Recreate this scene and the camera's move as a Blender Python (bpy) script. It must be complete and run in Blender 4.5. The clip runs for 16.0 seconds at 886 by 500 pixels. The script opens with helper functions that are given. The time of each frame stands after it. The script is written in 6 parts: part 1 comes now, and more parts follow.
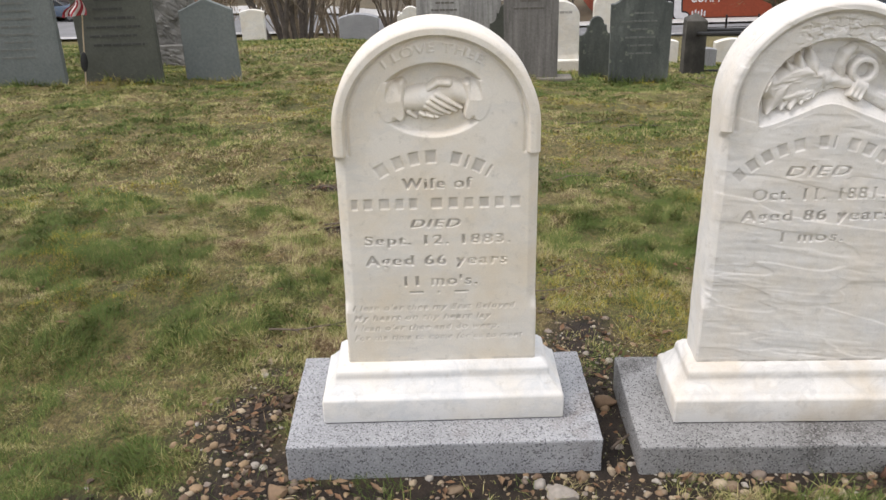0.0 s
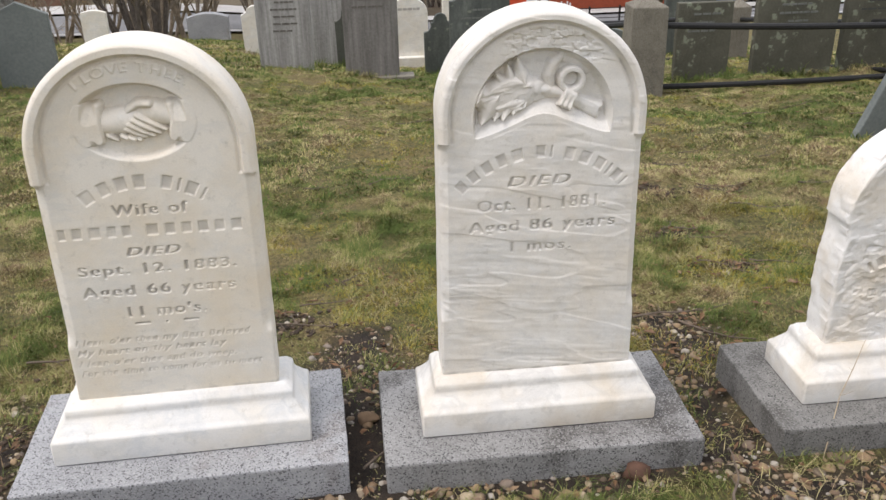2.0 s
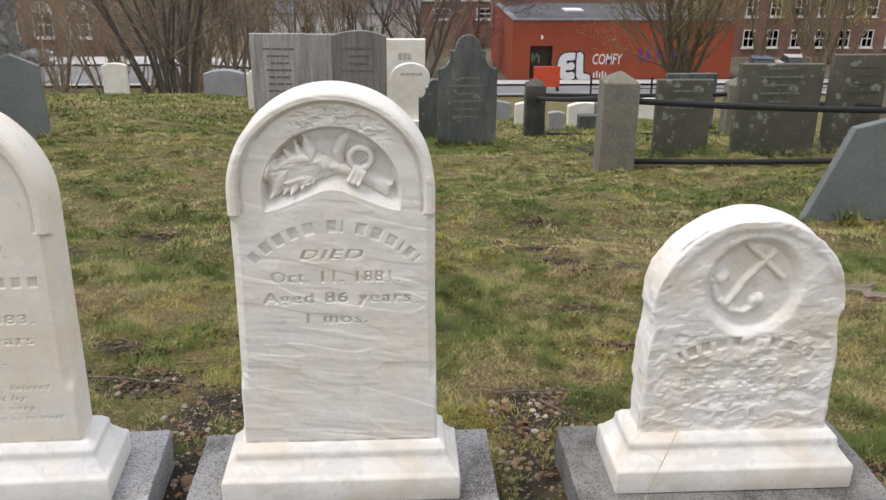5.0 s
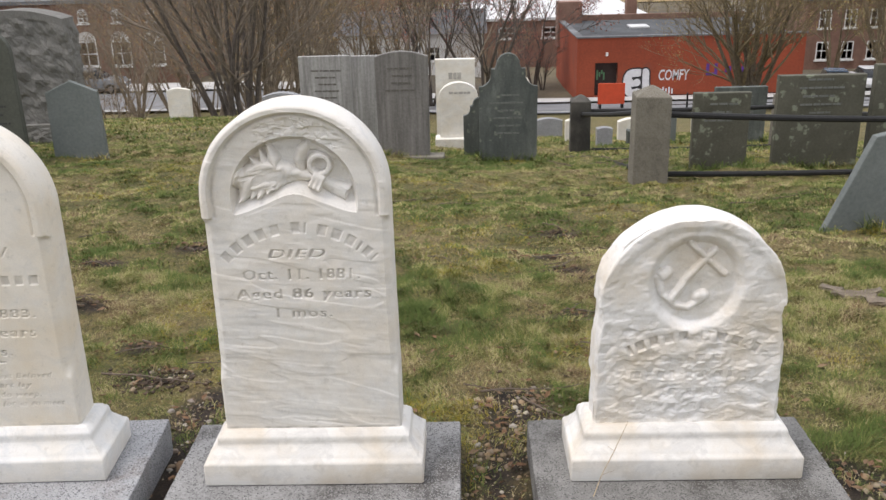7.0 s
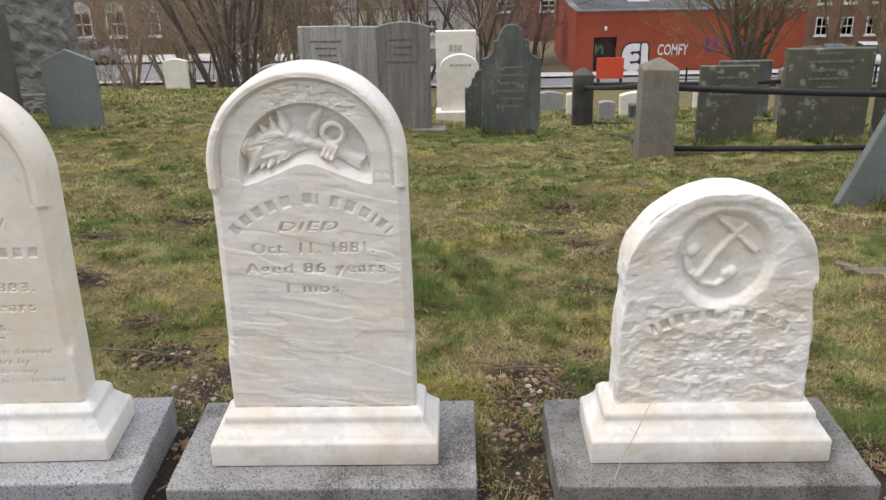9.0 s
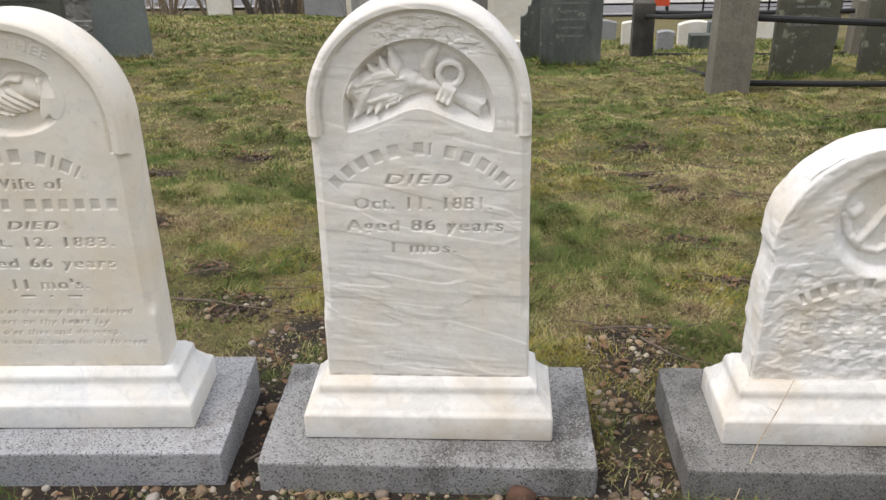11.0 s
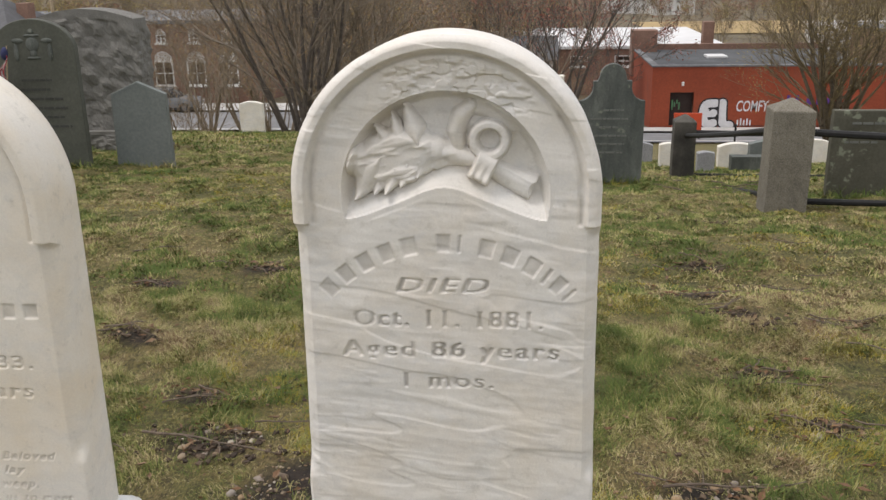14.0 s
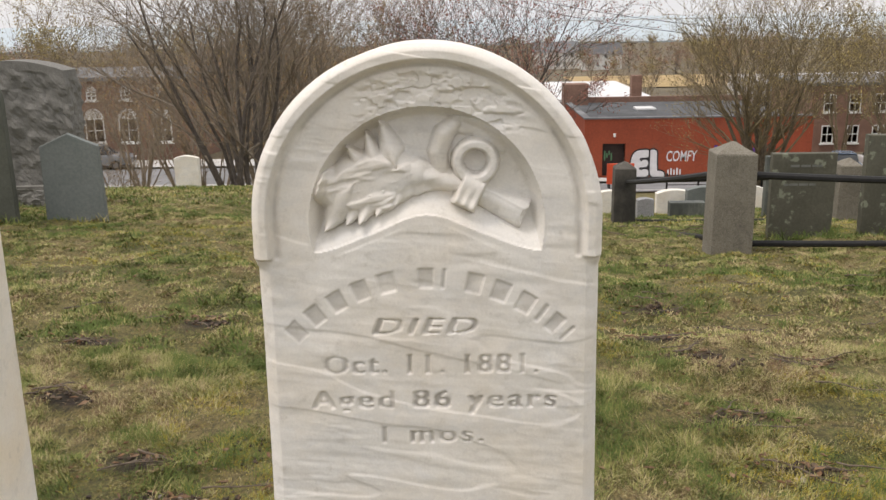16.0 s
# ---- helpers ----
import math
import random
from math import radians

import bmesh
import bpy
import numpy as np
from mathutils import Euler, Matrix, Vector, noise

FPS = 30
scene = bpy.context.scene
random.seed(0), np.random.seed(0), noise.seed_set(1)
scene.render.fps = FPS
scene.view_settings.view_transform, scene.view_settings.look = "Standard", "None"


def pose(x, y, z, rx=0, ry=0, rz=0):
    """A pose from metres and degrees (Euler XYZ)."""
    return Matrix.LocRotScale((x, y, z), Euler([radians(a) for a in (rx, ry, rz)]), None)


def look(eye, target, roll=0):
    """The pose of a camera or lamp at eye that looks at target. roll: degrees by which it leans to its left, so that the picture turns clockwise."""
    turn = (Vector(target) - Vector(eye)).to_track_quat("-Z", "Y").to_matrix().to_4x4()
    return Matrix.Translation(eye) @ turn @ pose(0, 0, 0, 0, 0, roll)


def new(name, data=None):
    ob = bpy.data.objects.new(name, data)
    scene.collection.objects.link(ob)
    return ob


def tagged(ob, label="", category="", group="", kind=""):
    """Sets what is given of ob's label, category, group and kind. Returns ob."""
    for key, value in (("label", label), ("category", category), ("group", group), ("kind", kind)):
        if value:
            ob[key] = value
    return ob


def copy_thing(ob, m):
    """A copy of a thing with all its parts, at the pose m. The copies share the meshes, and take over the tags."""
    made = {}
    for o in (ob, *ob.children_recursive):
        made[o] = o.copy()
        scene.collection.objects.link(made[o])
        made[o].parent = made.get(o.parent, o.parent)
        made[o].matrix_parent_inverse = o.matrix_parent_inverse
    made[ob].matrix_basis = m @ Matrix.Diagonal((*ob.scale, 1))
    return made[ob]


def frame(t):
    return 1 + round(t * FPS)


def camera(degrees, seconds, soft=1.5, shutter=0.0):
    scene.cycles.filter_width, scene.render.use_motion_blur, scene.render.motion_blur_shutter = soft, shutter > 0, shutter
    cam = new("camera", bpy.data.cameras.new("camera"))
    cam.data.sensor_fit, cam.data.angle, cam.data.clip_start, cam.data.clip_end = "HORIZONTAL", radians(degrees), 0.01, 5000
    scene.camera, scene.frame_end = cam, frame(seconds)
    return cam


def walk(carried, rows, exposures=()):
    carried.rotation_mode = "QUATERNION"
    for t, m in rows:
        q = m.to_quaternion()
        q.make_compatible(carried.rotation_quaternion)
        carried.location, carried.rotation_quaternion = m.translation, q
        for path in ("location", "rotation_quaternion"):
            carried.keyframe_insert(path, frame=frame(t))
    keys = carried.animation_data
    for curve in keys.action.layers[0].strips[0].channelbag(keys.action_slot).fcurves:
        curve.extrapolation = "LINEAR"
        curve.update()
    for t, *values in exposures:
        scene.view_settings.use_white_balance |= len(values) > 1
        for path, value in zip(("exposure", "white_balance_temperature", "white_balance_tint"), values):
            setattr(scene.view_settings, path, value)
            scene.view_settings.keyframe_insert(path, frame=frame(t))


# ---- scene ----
cam = camera(53.2, 16.0)
# seconds, place of the eye in metres, turns in degrees
ROWS = [
    (0.0, 0.0, 0.0, 1.45, 65.33, 1.8, 1.47),
    (0.5, 0.0931, -0.0127, 1.4456, 65.41, 1.24, 0.03),
    (1.0, 0.1955, -0.0091, 1.4461, 65.49, 1.51, -3.04),
    (1.5, 0.2767, 0.0366, 1.444, 64.42, 1.89, -6.5),
    (2.0, 0.3791, 0.0665, 1.4679, 64.76, 1.33, -6.3),
    (2.5, 0.4848, 0.0824, 1.482, 65.54, 1.15, -8.04),
    (3.0, 0.613, 0.0665, 1.495, 65.72, 1.59, -7.26),
    (3.5, 0.7394, 0.0287, 1.5004, 66.79, 0.06, -4.32),
    (4.0, 0.8165, -0.0062, 1.4971, 68.42, -0.92, -2.74),
    (4.5, 0.8724, 0.0283, 1.4986, 68.49, -0.48, -3.55),
    (7.0, 1.2226, -0.1663, 1.5114, 69.97, 1.5, 0.98),
    (7.5, 1.2371, -0.1829, 1.4994, 69.06, 1.98, 0.85),
    (8.0, 1.2331, -0.1745, 1.4854, 68.79, 0.86, 1.14),
    (10.5, 0.9995, 0.1164, 1.4677, 65.12, 1.91, 0.45),
    (11.0, 0.9596, 0.1629, 1.4453, 63.86, 1.29, 3.14),
    (11.2, 0.9514, 0.1918, 1.4407, 64.3, -0.02, 3.48),
    (11.5, 0.9504, 0.2422, 1.4066, 66.15, -0.67, 3.92),
    (12.0, 0.9523, 0.3331, 1.3801, 67.65, -1.63, 2.88),
    (12.5, 0.9639, 0.4587, 1.3681, 68.56, -1.35, 4.78),
    (12.7, 0.9861, 0.4868, 1.3573, 69.6, -1.3, 5.3),
    (13.0, 0.9713, 0.5404, 1.301, 75.23, -1.1, 6.58),
    (13.1, 0.9701, 0.5431, 1.2934, 76.03, -0.99, 7.07),
    (13.2, 0.9671, 0.5401, 1.287, 76.24, -0.62, 7.2),
    (13.5, 0.9604, 0.565, 1.2469, 75.76, 0.91, 7.12),
    (13.8, 0.9398, 0.6156, 1.2334, 72.52, 1.5, 6.4),
    (14.0, 0.923, 0.648, 1.2261, 71.81, 0.94, 5.36),
    (14.5, 0.893, 0.7077, 1.1905, 71.52, 0.82, 3.26),
    (15.0, 0.8784, 0.7397, 1.1819, 72.67, 1.24, 1.18),
    (15.5, 0.8421, 0.7569, 1.1728, 73.38, 0.75, 0.76),
    (16.0, 0.849, 0.7791, 1.157, 75.19, 1.04, 1.17),
]
walk(cam, [(t, pose(x, y, z, rx, ry, rz)) for t, x, y, z, rx, ry, rz in ROWS],
     [(0.0, 0.15, 6500, 14), (4.5, 0.07, 6500, 14), (8.0, 0.11, 6500, 14), (10.5, 0.11, 6500, 13), (12.5, 0.07, 6500, 13), (13.0, 0.01, 6480, 12), (13.5, -0.24, 6900, 14), (14.0, -0.08, 6700, 13), (14.5, 0.09, 6480, 11), (15.0, 0.09, 6480, 11), (15.5, 0.40, 6450, 12), (16.0, 0.08, 6950, 14)])

# ---- world, sun and exposure ----
scene.view_settings.exposure = 0.0
world = bpy.data.worlds.new("overcast_sky")
scene.world = world
world.use_nodes = True
wn, wl = world.node_tree.nodes, world.node_tree.links
wn.clear()
SUN_EL, SUN_AZ = 63.0, -110.0          # degrees; azimuth from +y towards +x
sky = wn.new("ShaderNodeTexSky")
sky.sky_type, sky.sun_disc = "NISHITA", False
sky.sun_elevation, sky.sun_rotation = radians(SUN_EL), radians(SUN_AZ)
sky.air_density, sky.dust_density = 1.0, 2.0
bg_blue = wn.new("ShaderNodeBackground")
bg_blue.inputs["Strength"].default_value = 0.10
wl.new(sky.outputs[0], bg_blue.inputs["Color"])
wtc = wn.new("ShaderNodeTexCoord")
wmap = wn.new("ShaderNodeMapping")
wmap.inputs["Scale"].default_value = (1.0, 1.0, 9.0)
wl.new(wtc.outputs["Generated"], wmap.inputs[0])
wnoise = wn.new("ShaderNodeTexNoise")
wnoise.inputs["Scale"].default_value, wnoise.inputs["Detail"].default_value = 2.2, 6
wl.new(wmap.outputs[0], wnoise.inputs["Vector"])
wramp = wn.new("ShaderNodeValToRGB")
wramp.color_ramp.elements[0].position, wramp.color_ramp.elements[0].color = 0.30, (0.84, 0.91, 1.0, 1)
wramp.color_ramp.elements[1].position, wramp.color_ramp.elements[1].color = 0.68, (0.985, 0.985, 0.985, 1)
wl.new(wnoise.outputs[0], wramp.inputs[0])
bg_cloud = wn.new("ShaderNodeBackground")
wl.new(wramp.outputs[0], bg_cloud.inputs["Color"])
wsplit = wn.new("ShaderNodeSeparateXYZ")      # an overcast sky is brighter overhead than at the horizon
wl.new(wtc.outputs["Generated"], wsplit.inputs[0])
wrise = wn.new("ShaderNodeMapRange")
wrise.inputs["To Min"].default_value, wrise.inputs["To Max"].default_value = 0.94, 1.34
wl.new(wsplit.outputs["Z"], wrise.inputs["Value"])
wl.new(wrise.outputs[0], bg_cloud.inputs["Strength"])
wmix = wn.new("ShaderNodeMixShader")
wmix.inputs[0].default_value = 0.86
wl.new(bg_blue.outputs[0], wmix.inputs[1])
wl.new(bg_cloud.outputs[0], wmix.inputs[2])
wout = wn.new("ShaderNodeOutputWorld")
wl.new(wmix.outputs[0], wout.inputs["Surface"])

sun_dir = Vector((math.cos(radians(SUN_EL)) * math.sin(radians(SUN_AZ)), math.cos(radians(SUN_EL)) * math.cos(radians(SUN_AZ)), math.sin(radians(SUN_EL))))
sun = new("sun", bpy.data.lights.new("sun", "SUN"))
sun.data.energy, sun.data.angle, sun.data.color = 1.95, radians(20), (1.0, 0.955, 0.90)
sun.matrix_world = look((0, 0, 30), Vector((0, 0, 30)) - sun_dir)


# ---- materials ----
def nodes_of(name):
    m = bpy.data.materials.new(name)
    m.use_nodes = True
    nt = m.node_tree
    return m, nt.nodes, nt.links, nt.nodes["Principled BSDF"]


def noise_node(n, l, coord, scale, detail=5, rough=0.6, stretch=None):
    tex = n.new("ShaderNodeTexNoise")
    tex.inputs["Scale"].default_value, tex.inputs["Detail"].default_value, tex.inputs["Roughness"].default_value = scale, detail, rough
    if stretch:
        mp = n.new("ShaderNodeMapping")
        mp.inputs["Scale"].default_value = stretch
        l.new(coord, mp.inputs[0])
        coord = mp.outputs[0]
    l.new(coord, tex.inputs["Vector"])
    return tex.outputs[0]


def ramp_node(n, l, fac, stops):
    r = n.new("ShaderNodeValToRGB")
    el = r.color_ramp.elements
    while len(el) < len(stops):
        el.new(0.5)
    for e, (p, c) in zip(el, stops):
        e.position, e.color = p, (*c, 1) if len(c) == 3 else c
    l.new(fac, r.inputs[0])
    return r.outputs[0]


def mix_node(n, l, fac, a, b, kind="MIX"):
    m = n.new("ShaderNodeMix")
    m.data_type, m.blend_type = "RGBA", kind
    for sock, v in ((m.inputs[0], fac), (m.inputs[6], a), (m.inputs[7], b)):
        if isinstance(v, (int, float)):
            sock.default_value = v
        elif isinstance(v, tuple):
            sock.default_value = (*v, 1)
        else:
            l.new(v, sock)
    return m.outputs[2]


def bump_node(n, l, bsdf, height, strength, distance):
    b = n.new("ShaderNodeBump")
    b.inputs["Strength"].default_value, b.inputs["Distance"].default_value = strength, distance
    l.new(height, b.inputs["Height"])
    l.new(b.outputs[0], bsdf.inputs["Normal"])


def stone_mat(name, dark, light, big=3.0, fine=60.0, rough=0.8, bump=0.5, dist=0.004, stain=None, stain_scale=1.5, stain_at=0.55, stretch=None, speck=None, lichen=None):
    """Stone with colour varied at two scales, stains, specks and lichen."""
    m, n, l, b = nodes_of(name)
    co = n.new("ShaderNodeTexCoord").outputs["Object"]
    large = noise_node(n, l, co, big, 6, 0.62, stretch)
    small = noise_node(n, l, co, fine, 4, 0.7)
    col = ramp_node(n, l, large, [(0.32, dark), (0.68, light)])
    grain = ramp_node(n, l, small, [(0.3, (0.72, 0.72, 0.72)), (0.7, (1.15, 1.15, 1.15))])
    col = mix_node(n, l, 0.75, col, grain, "MULTIPLY")
    if stain:
        s = noise_node(n, l, co, stain_scale, 7, 0.65, (1, 1, 0.45))
        col = mix_node(n, l, ramp_node(n, l, s, [(stain_at, (0, 0, 0)), (stain_at + 0.16, (0.85, 0.85, 0.85))]), col, stain)
    if speck:
        v = n.new("ShaderNodeTexVoronoi")
        v.inputs["Scale"].default_value = speck[0]
        l.new(co, v.inputs["Vector"])
        cell = n.new("ShaderNodeSeparateColor")
        l.new(v.outputs["Color"], cell.inputs[0])
        col = mix_node(n, l, ramp_node(n, l, cell.outputs[0], [(0.80, (0, 0, 0)), (0.84, (0.85, 0.85, 0.85))]), col, speck[1])
        col = mix_node(n, l, ramp_node(n, l, cell.outputs[1], [(0.76, (0, 0, 0)), (0.80, (0.5, 0.5, 0.5))]), col, speck[2])
    if lichen:
        s = noise_node(n, l, co, lichen[0], 5, 0.55)
        col = mix_node(n, l, ramp_node(n, l, s, [(lichen[2], (0, 0, 0)), (lichen[2] + 0.05, (0.8, 0.8, 0.8))]), col, lichen[1])
    l.new(col, b.inputs["Base Color"])
    b.inputs["Roughness"].default_value = rough
    mixed = mix_node(n, l, 0.35, small, large)
    bump_node(n, l, b, mixed, bump, dist)
    return m


def marble_mat(name, tone, vein, stain, vein_amount=0.5, stain_amount=0.4, bump=0.3):
    """Weathered white marble: cloudy grey veins, warm stains, sugary grain."""
    m, n, l, b = nodes_of(name)
    co = n.new("ShaderNodeTexCoord").outputs["Object"]
    warp = noise_node(n, l, co, 2.6, 5, 0.6)
    tilt = n.new("ShaderNodeMapping")
    tilt.inputs["Rotation"].default_value = (0, radians(14), 0)
    tilt.inputs["Scale"].default_value = (1.6, 3, 4.2)
    l.new(co, tilt.inputs[0])
    add = n.new("ShaderNodeVectorMath")
    add.operation = "ADD"
    l.new(tilt.outputs[0], add.inputs[0])
    l.new(warp, add.inputs[1])
    veins = noise_node(n, l, add.outputs[0], 1.7, 8, 0.62)
    col = mix_node(n, l, ramp_node(n, l, veins, [(0.44, (0, 0, 0)), (0.495, (vein_amount,) * 3), (0.515, (vein_amount * 0.6,) * 3), (0.56, (0, 0, 0))]), tone, vein)
    cloud = noise_node(n, l, co, 5, 5, 0.6)
    col = mix_node(n, l, ramp_node(n, l, cloud, [(0.42, (0, 0, 0)), (0.66, (stain_amount,) * 3)]), col, stain)
    grain = noise_node(n, l, co, 240, 3, 0.7)
    col = mix_node(n, l, 0.35, col, ramp_node(n, l, grain, [(0.3, (0.82, 0.82, 0.82)), (0.7, (1.06, 1.06, 1.06))]), "MULTIPLY")
    dirt = noise_node(n, l, co, 34, 6, 0.72)
    col = mix_node(n, l, ramp_node(n, l, dirt, [(0.56, (0, 0, 0)), (0.72, (0.42, 0.42, 0.42))]), col, (0.40, 0.37, 0.31))
    # lettering shade and dirt in the colour, plus groove dirt and a darker foot
    shade_and_dirt = n.new("ShaderNodeAttribute")
    shade_and_dirt.attribute_name = "shade_and_dirt"
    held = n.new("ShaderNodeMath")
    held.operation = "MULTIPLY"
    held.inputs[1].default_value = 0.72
    l.new(shade_and_dirt.outputs["Fac"], held.inputs[0])
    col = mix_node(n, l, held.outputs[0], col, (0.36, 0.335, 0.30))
    l.new(col, b.inputs["Base Color"])
    b.inputs["Roughness"].default_value = 0.62
    b.inputs["Subsurface Weight"].default_value = 0.0
    bump_node(n, l, b, mix_node(n, l, 0.5, grain, dirt), bump, 0.002)
    return m


def plain_mat(name, col, rough=0.6, metal=0.0, vary=0.25, scale=8.0, bump=0.2, dist=0.004):
    """Paint, metal or wood with mottling and a little relief."""
    m, n, l, b = nodes_of(name)
    co = n.new("ShaderNodeTexCoord").outputs["Object"]
    s = noise_node(n, l, co, scale, 6, 0.65)
    lo, hi = tuple(c * (1 - vary) for c in col), tuple(min(1, c * (1 + vary)) for c in col)
    l.new(ramp_node(n, l, s, [(0.3, lo), (0.7, hi)]), b.inputs["Base Color"])
    b.inputs["Roughness"].default_value, b.inputs["Metallic"].default_value = rough, metal
    bump_node(n, l, b, noise_node(n, l, co, scale * 9, 4, 0.6), bump, dist)
    return m


def random_mat(name, stops, rough=0.8, bump_scale=40):
    """Each object or loose piece takes its own tone from the stops."""
    m, n, l, b = nodes_of(name)
    geo = n.new("ShaderNodeNewGeometry")
    co = n.new("ShaderNodeTexCoord").outputs["Object"]
    col = ramp_node(n, l, geo.outputs["Random Per Island"], stops)
    small = noise_node(n, l, co, bump_scale, 4, 0.6)
    col = mix_node(n, l, 0.6, col, ramp_node(n, l, small, [(0.3, (0.65, 0.65, 0.65)), (0.7, (1.2, 1.2, 1.2))]), "MULTIPLY")
    l.new(col, b.inputs["Base Color"])
    b.inputs["Roughness"].default_value = rough
    bump_node(n, l, b, small, 0.3, 0.003)
    return m


MARBLE_A = marble_mat("marble_cream", (0.80, 0.755, 0.675), (0.58, 0.58, 0.56), (0.74, 0.62, 0.44), 0.28, 0.55)
MARBLE_A_BASE = marble_mat("marble_white_base", (0.73, 0.72, 0.695), (0.52, 0.54, 0.55), (0.74, 0.66, 0.53), 0.50, 0.50, 0.15)
MARBLE_B_BASE = marble_mat("marble_brown_stained_base", (0.73, 0.71, 0.67), (0.50, 0.49, 0.47), (0.60, 0.50, 0.36), 0.50, 0.65, 0.25)
MARBLE_B = marble_mat("marble_weathered", (0.79, 0.765, 0.72), (0.58, 0.585, 0.59), (0.73, 0.63, 0.49), 0.30, 0.45)
MARBLE_C = marble_mat("marble_eroded", (0.84, 0.825, 0.80), (0.64, 0.62, 0.58), (0.66, 0.54, 0.37), 0.35, 0.60, 0.8)
MARBLE_FAR = marble_mat("marble_far", (0.80, 0.77, 0.70), (0.60, 0.60, 0.58), (0.64, 0.57, 0.44), 0.4, 0.5)
GRANITE = stone_mat("granite_grey", (0.265, 0.27, 0.28), (0.365, 0.37, 0.38), 5, 170, 0.75, 0.4, 0.003, speck=(310, (0.07, 0.07, 0.075), (0.45, 0.45, 0.455)), stain=(0.15, 0.12, 0.10), stain_scale=4.0, stain_at=0.60)
GRANITE_B = stone_mat("granite_damp_stained", (0.215, 0.212, 0.207), (0.31, 0.306, 0.30), 5, 170, 0.8, 0.5, 0.003, speck=(300, (0.045, 0.045, 0.045), (0.37, 0.367, 0.36)), stain=(0.060, 0.053, 0.047), stain_scale=4.2, stain_at=0.50)
GRANITE_DIRTY = stone_mat("granite_stained", (0.150, 0.146, 0.136), (0.235, 0.228, 0.214), 6, 160, 0.85, 0.5, 0.003, speck=(320, (0.050, 0.049, 0.046), (0.28, 0.275, 0.265)), stain=(0.050, 0.045, 0.038), stain_scale=5.0, stain_at=0.49)
GRANITE_POST = stone_mat("granite_post", (0.14, 0.125, 0.095), (0.24, 0.22, 0.175), 4, 90, 0.9, 0.8, 0.006, speck=(260, (0.09, 0.08, 0.062), (0.30, 0.28, 0.24)), stain=(0.035, 0.032, 0.028), stain_scale=2.2, stain_at=0.58)
GRANITE_POST_DARK = stone_mat("granite_post_black", (0.035, 0.033, 0.03), (0.13, 0.12, 0.10), 3, 110, 0.85, 0.7, 0.006, stain=(0.02, 0.02, 0.018), stain_scale=2.2, stain_at=0.45)
ROUGH_GRANITE = stone_mat("granite_quarried", (0.165, 0.160, 0.145), (0.215, 0.208, 0.190), 7.0, 80, 0.9, 1.0, 0.010, stain=(0.125, 0.120, 0.106), stain_scale=6.0, stain_at=0.63, stretch=(1.8, 1.8, 0.5), lichen=(30, (0.26, 0.26, 0.24), 0.64))
SLATE = stone_mat("slate_grey_green", (0.060, 0.064, 0.050), (0.100, 0.104, 0.084), 2.0, 50, 0.75, 0.4, 0.003, stain=(0.20, 0.215, 0.20), stain_scale=2.5, stain_at=0.6)
SLATE_BLUE = stone_mat("slate_blue_grey", (0.12, 0.137, 0.130), (0.19, 0.207, 0.196), 2.0, 50, 0.75, 0.3, 0.003, stain=(0.075, 0.085, 0.088), stain_scale=2.5, stain_at=0.6)
SLATE_DARK = stone_mat("slate_dark", (0.054, 0.062, 0.056), (0.124, 0.135, 0.121), 3.2, 50, 0.75, 0.5, 0.003, stain=(0.216, 0.227, 0.205), stain_scale=5, stain_at=0.56, stretch=(2.2, 1, 0.6), lichen=(11, (0.205, 0.221, 0.173), 0.63))
SLATE_LICHEN = stone_mat("slate_lichened", (0.066, 0.064, 0.044), (0.118, 0.114, 0.085), 2.4, 50, 0.85, 0.6, 0.004, stain=(0.06, 0.058, 0.042), stain_scale=2, stain_at=0.55, lichen=(9, (0.24, 0.26, 0.19), 0.60))
SLATE_BROWN = stone_mat("slate_brown_stained", (0.120, 0.112, 0.102), (0.235, 0.222, 0.205), 2.6, 45, 0.8, 0.5, 0.004, stain=(0.100, 0.052, 0.036), stain_scale=2.2, stain_at=0.57, stretch=(7, 1, 0.5))
SLATE_STREAK = stone_mat("slate_streaked", (0.21, 0.203, 0.190), (0.43, 0.42, 0.40), 2.6, 45, 0.85, 0.5, 0.004, stain=(0.172, 0.160, 0.140), stain_scale=2, stain_at=0.57, stretch=(8, 1, 0.4))
CARVING = plain_mat("shallow_carving", (0.15, 0.155, 0.14), 0.9)
CARVING_DARK = plain_mat("dark_carving", (0.055, 0.055, 0.05), 0.9)
CARVING_SOFT = plain_mat("worn_carving", (0.125, 0.115, 0.10), 0.9, 0, 0.3, 30)
CARVING_MARBLE = plain_mat("marble_carving", (0.42, 0.40, 0.36), 0.9)
BLACK_IRON = plain_mat("black_painted_iron", (0.012, 0.012, 0.012), 0.75, 0.0, 0.4, 20, 0.3)
BARK = plain_mat("bark_grey_brown", (0.225, 0.182, 0.135), 0.9, 0, 0.45, 9, 0.8, 0.02)
BARK_DARK = plain_mat("bark_dark", (0.105, 0.088, 0.074), 0.9, 0, 0.4, 9, 0.8, 0.02)
BARK_TWIG = plain_mat("bark_grey_twigs", (0.20, 0.165, 0.128), 0.9, 0, 0.4, 9, 0.6, 0.02)
BARK_OLIVE = plain_mat("bark_olive_twigs", (0.17, 0.135, 0.08), 0.9, 0, 0.4, 6, 0.5, 0.02)
BARK_TRUNK = plain_mat("bark_olive_dark", (0.115, 0.092, 0.062), 0.9, 0, 0.4, 6, 0.5, 0.02)
BUD_OLIVE = random_mat("budding_olive", [(0.0, (0.30, 0.24, 0.09)), (0.6, (0.40, 0.31, 0.10)), (1.0, (0.22, 0.17, 0.09))])
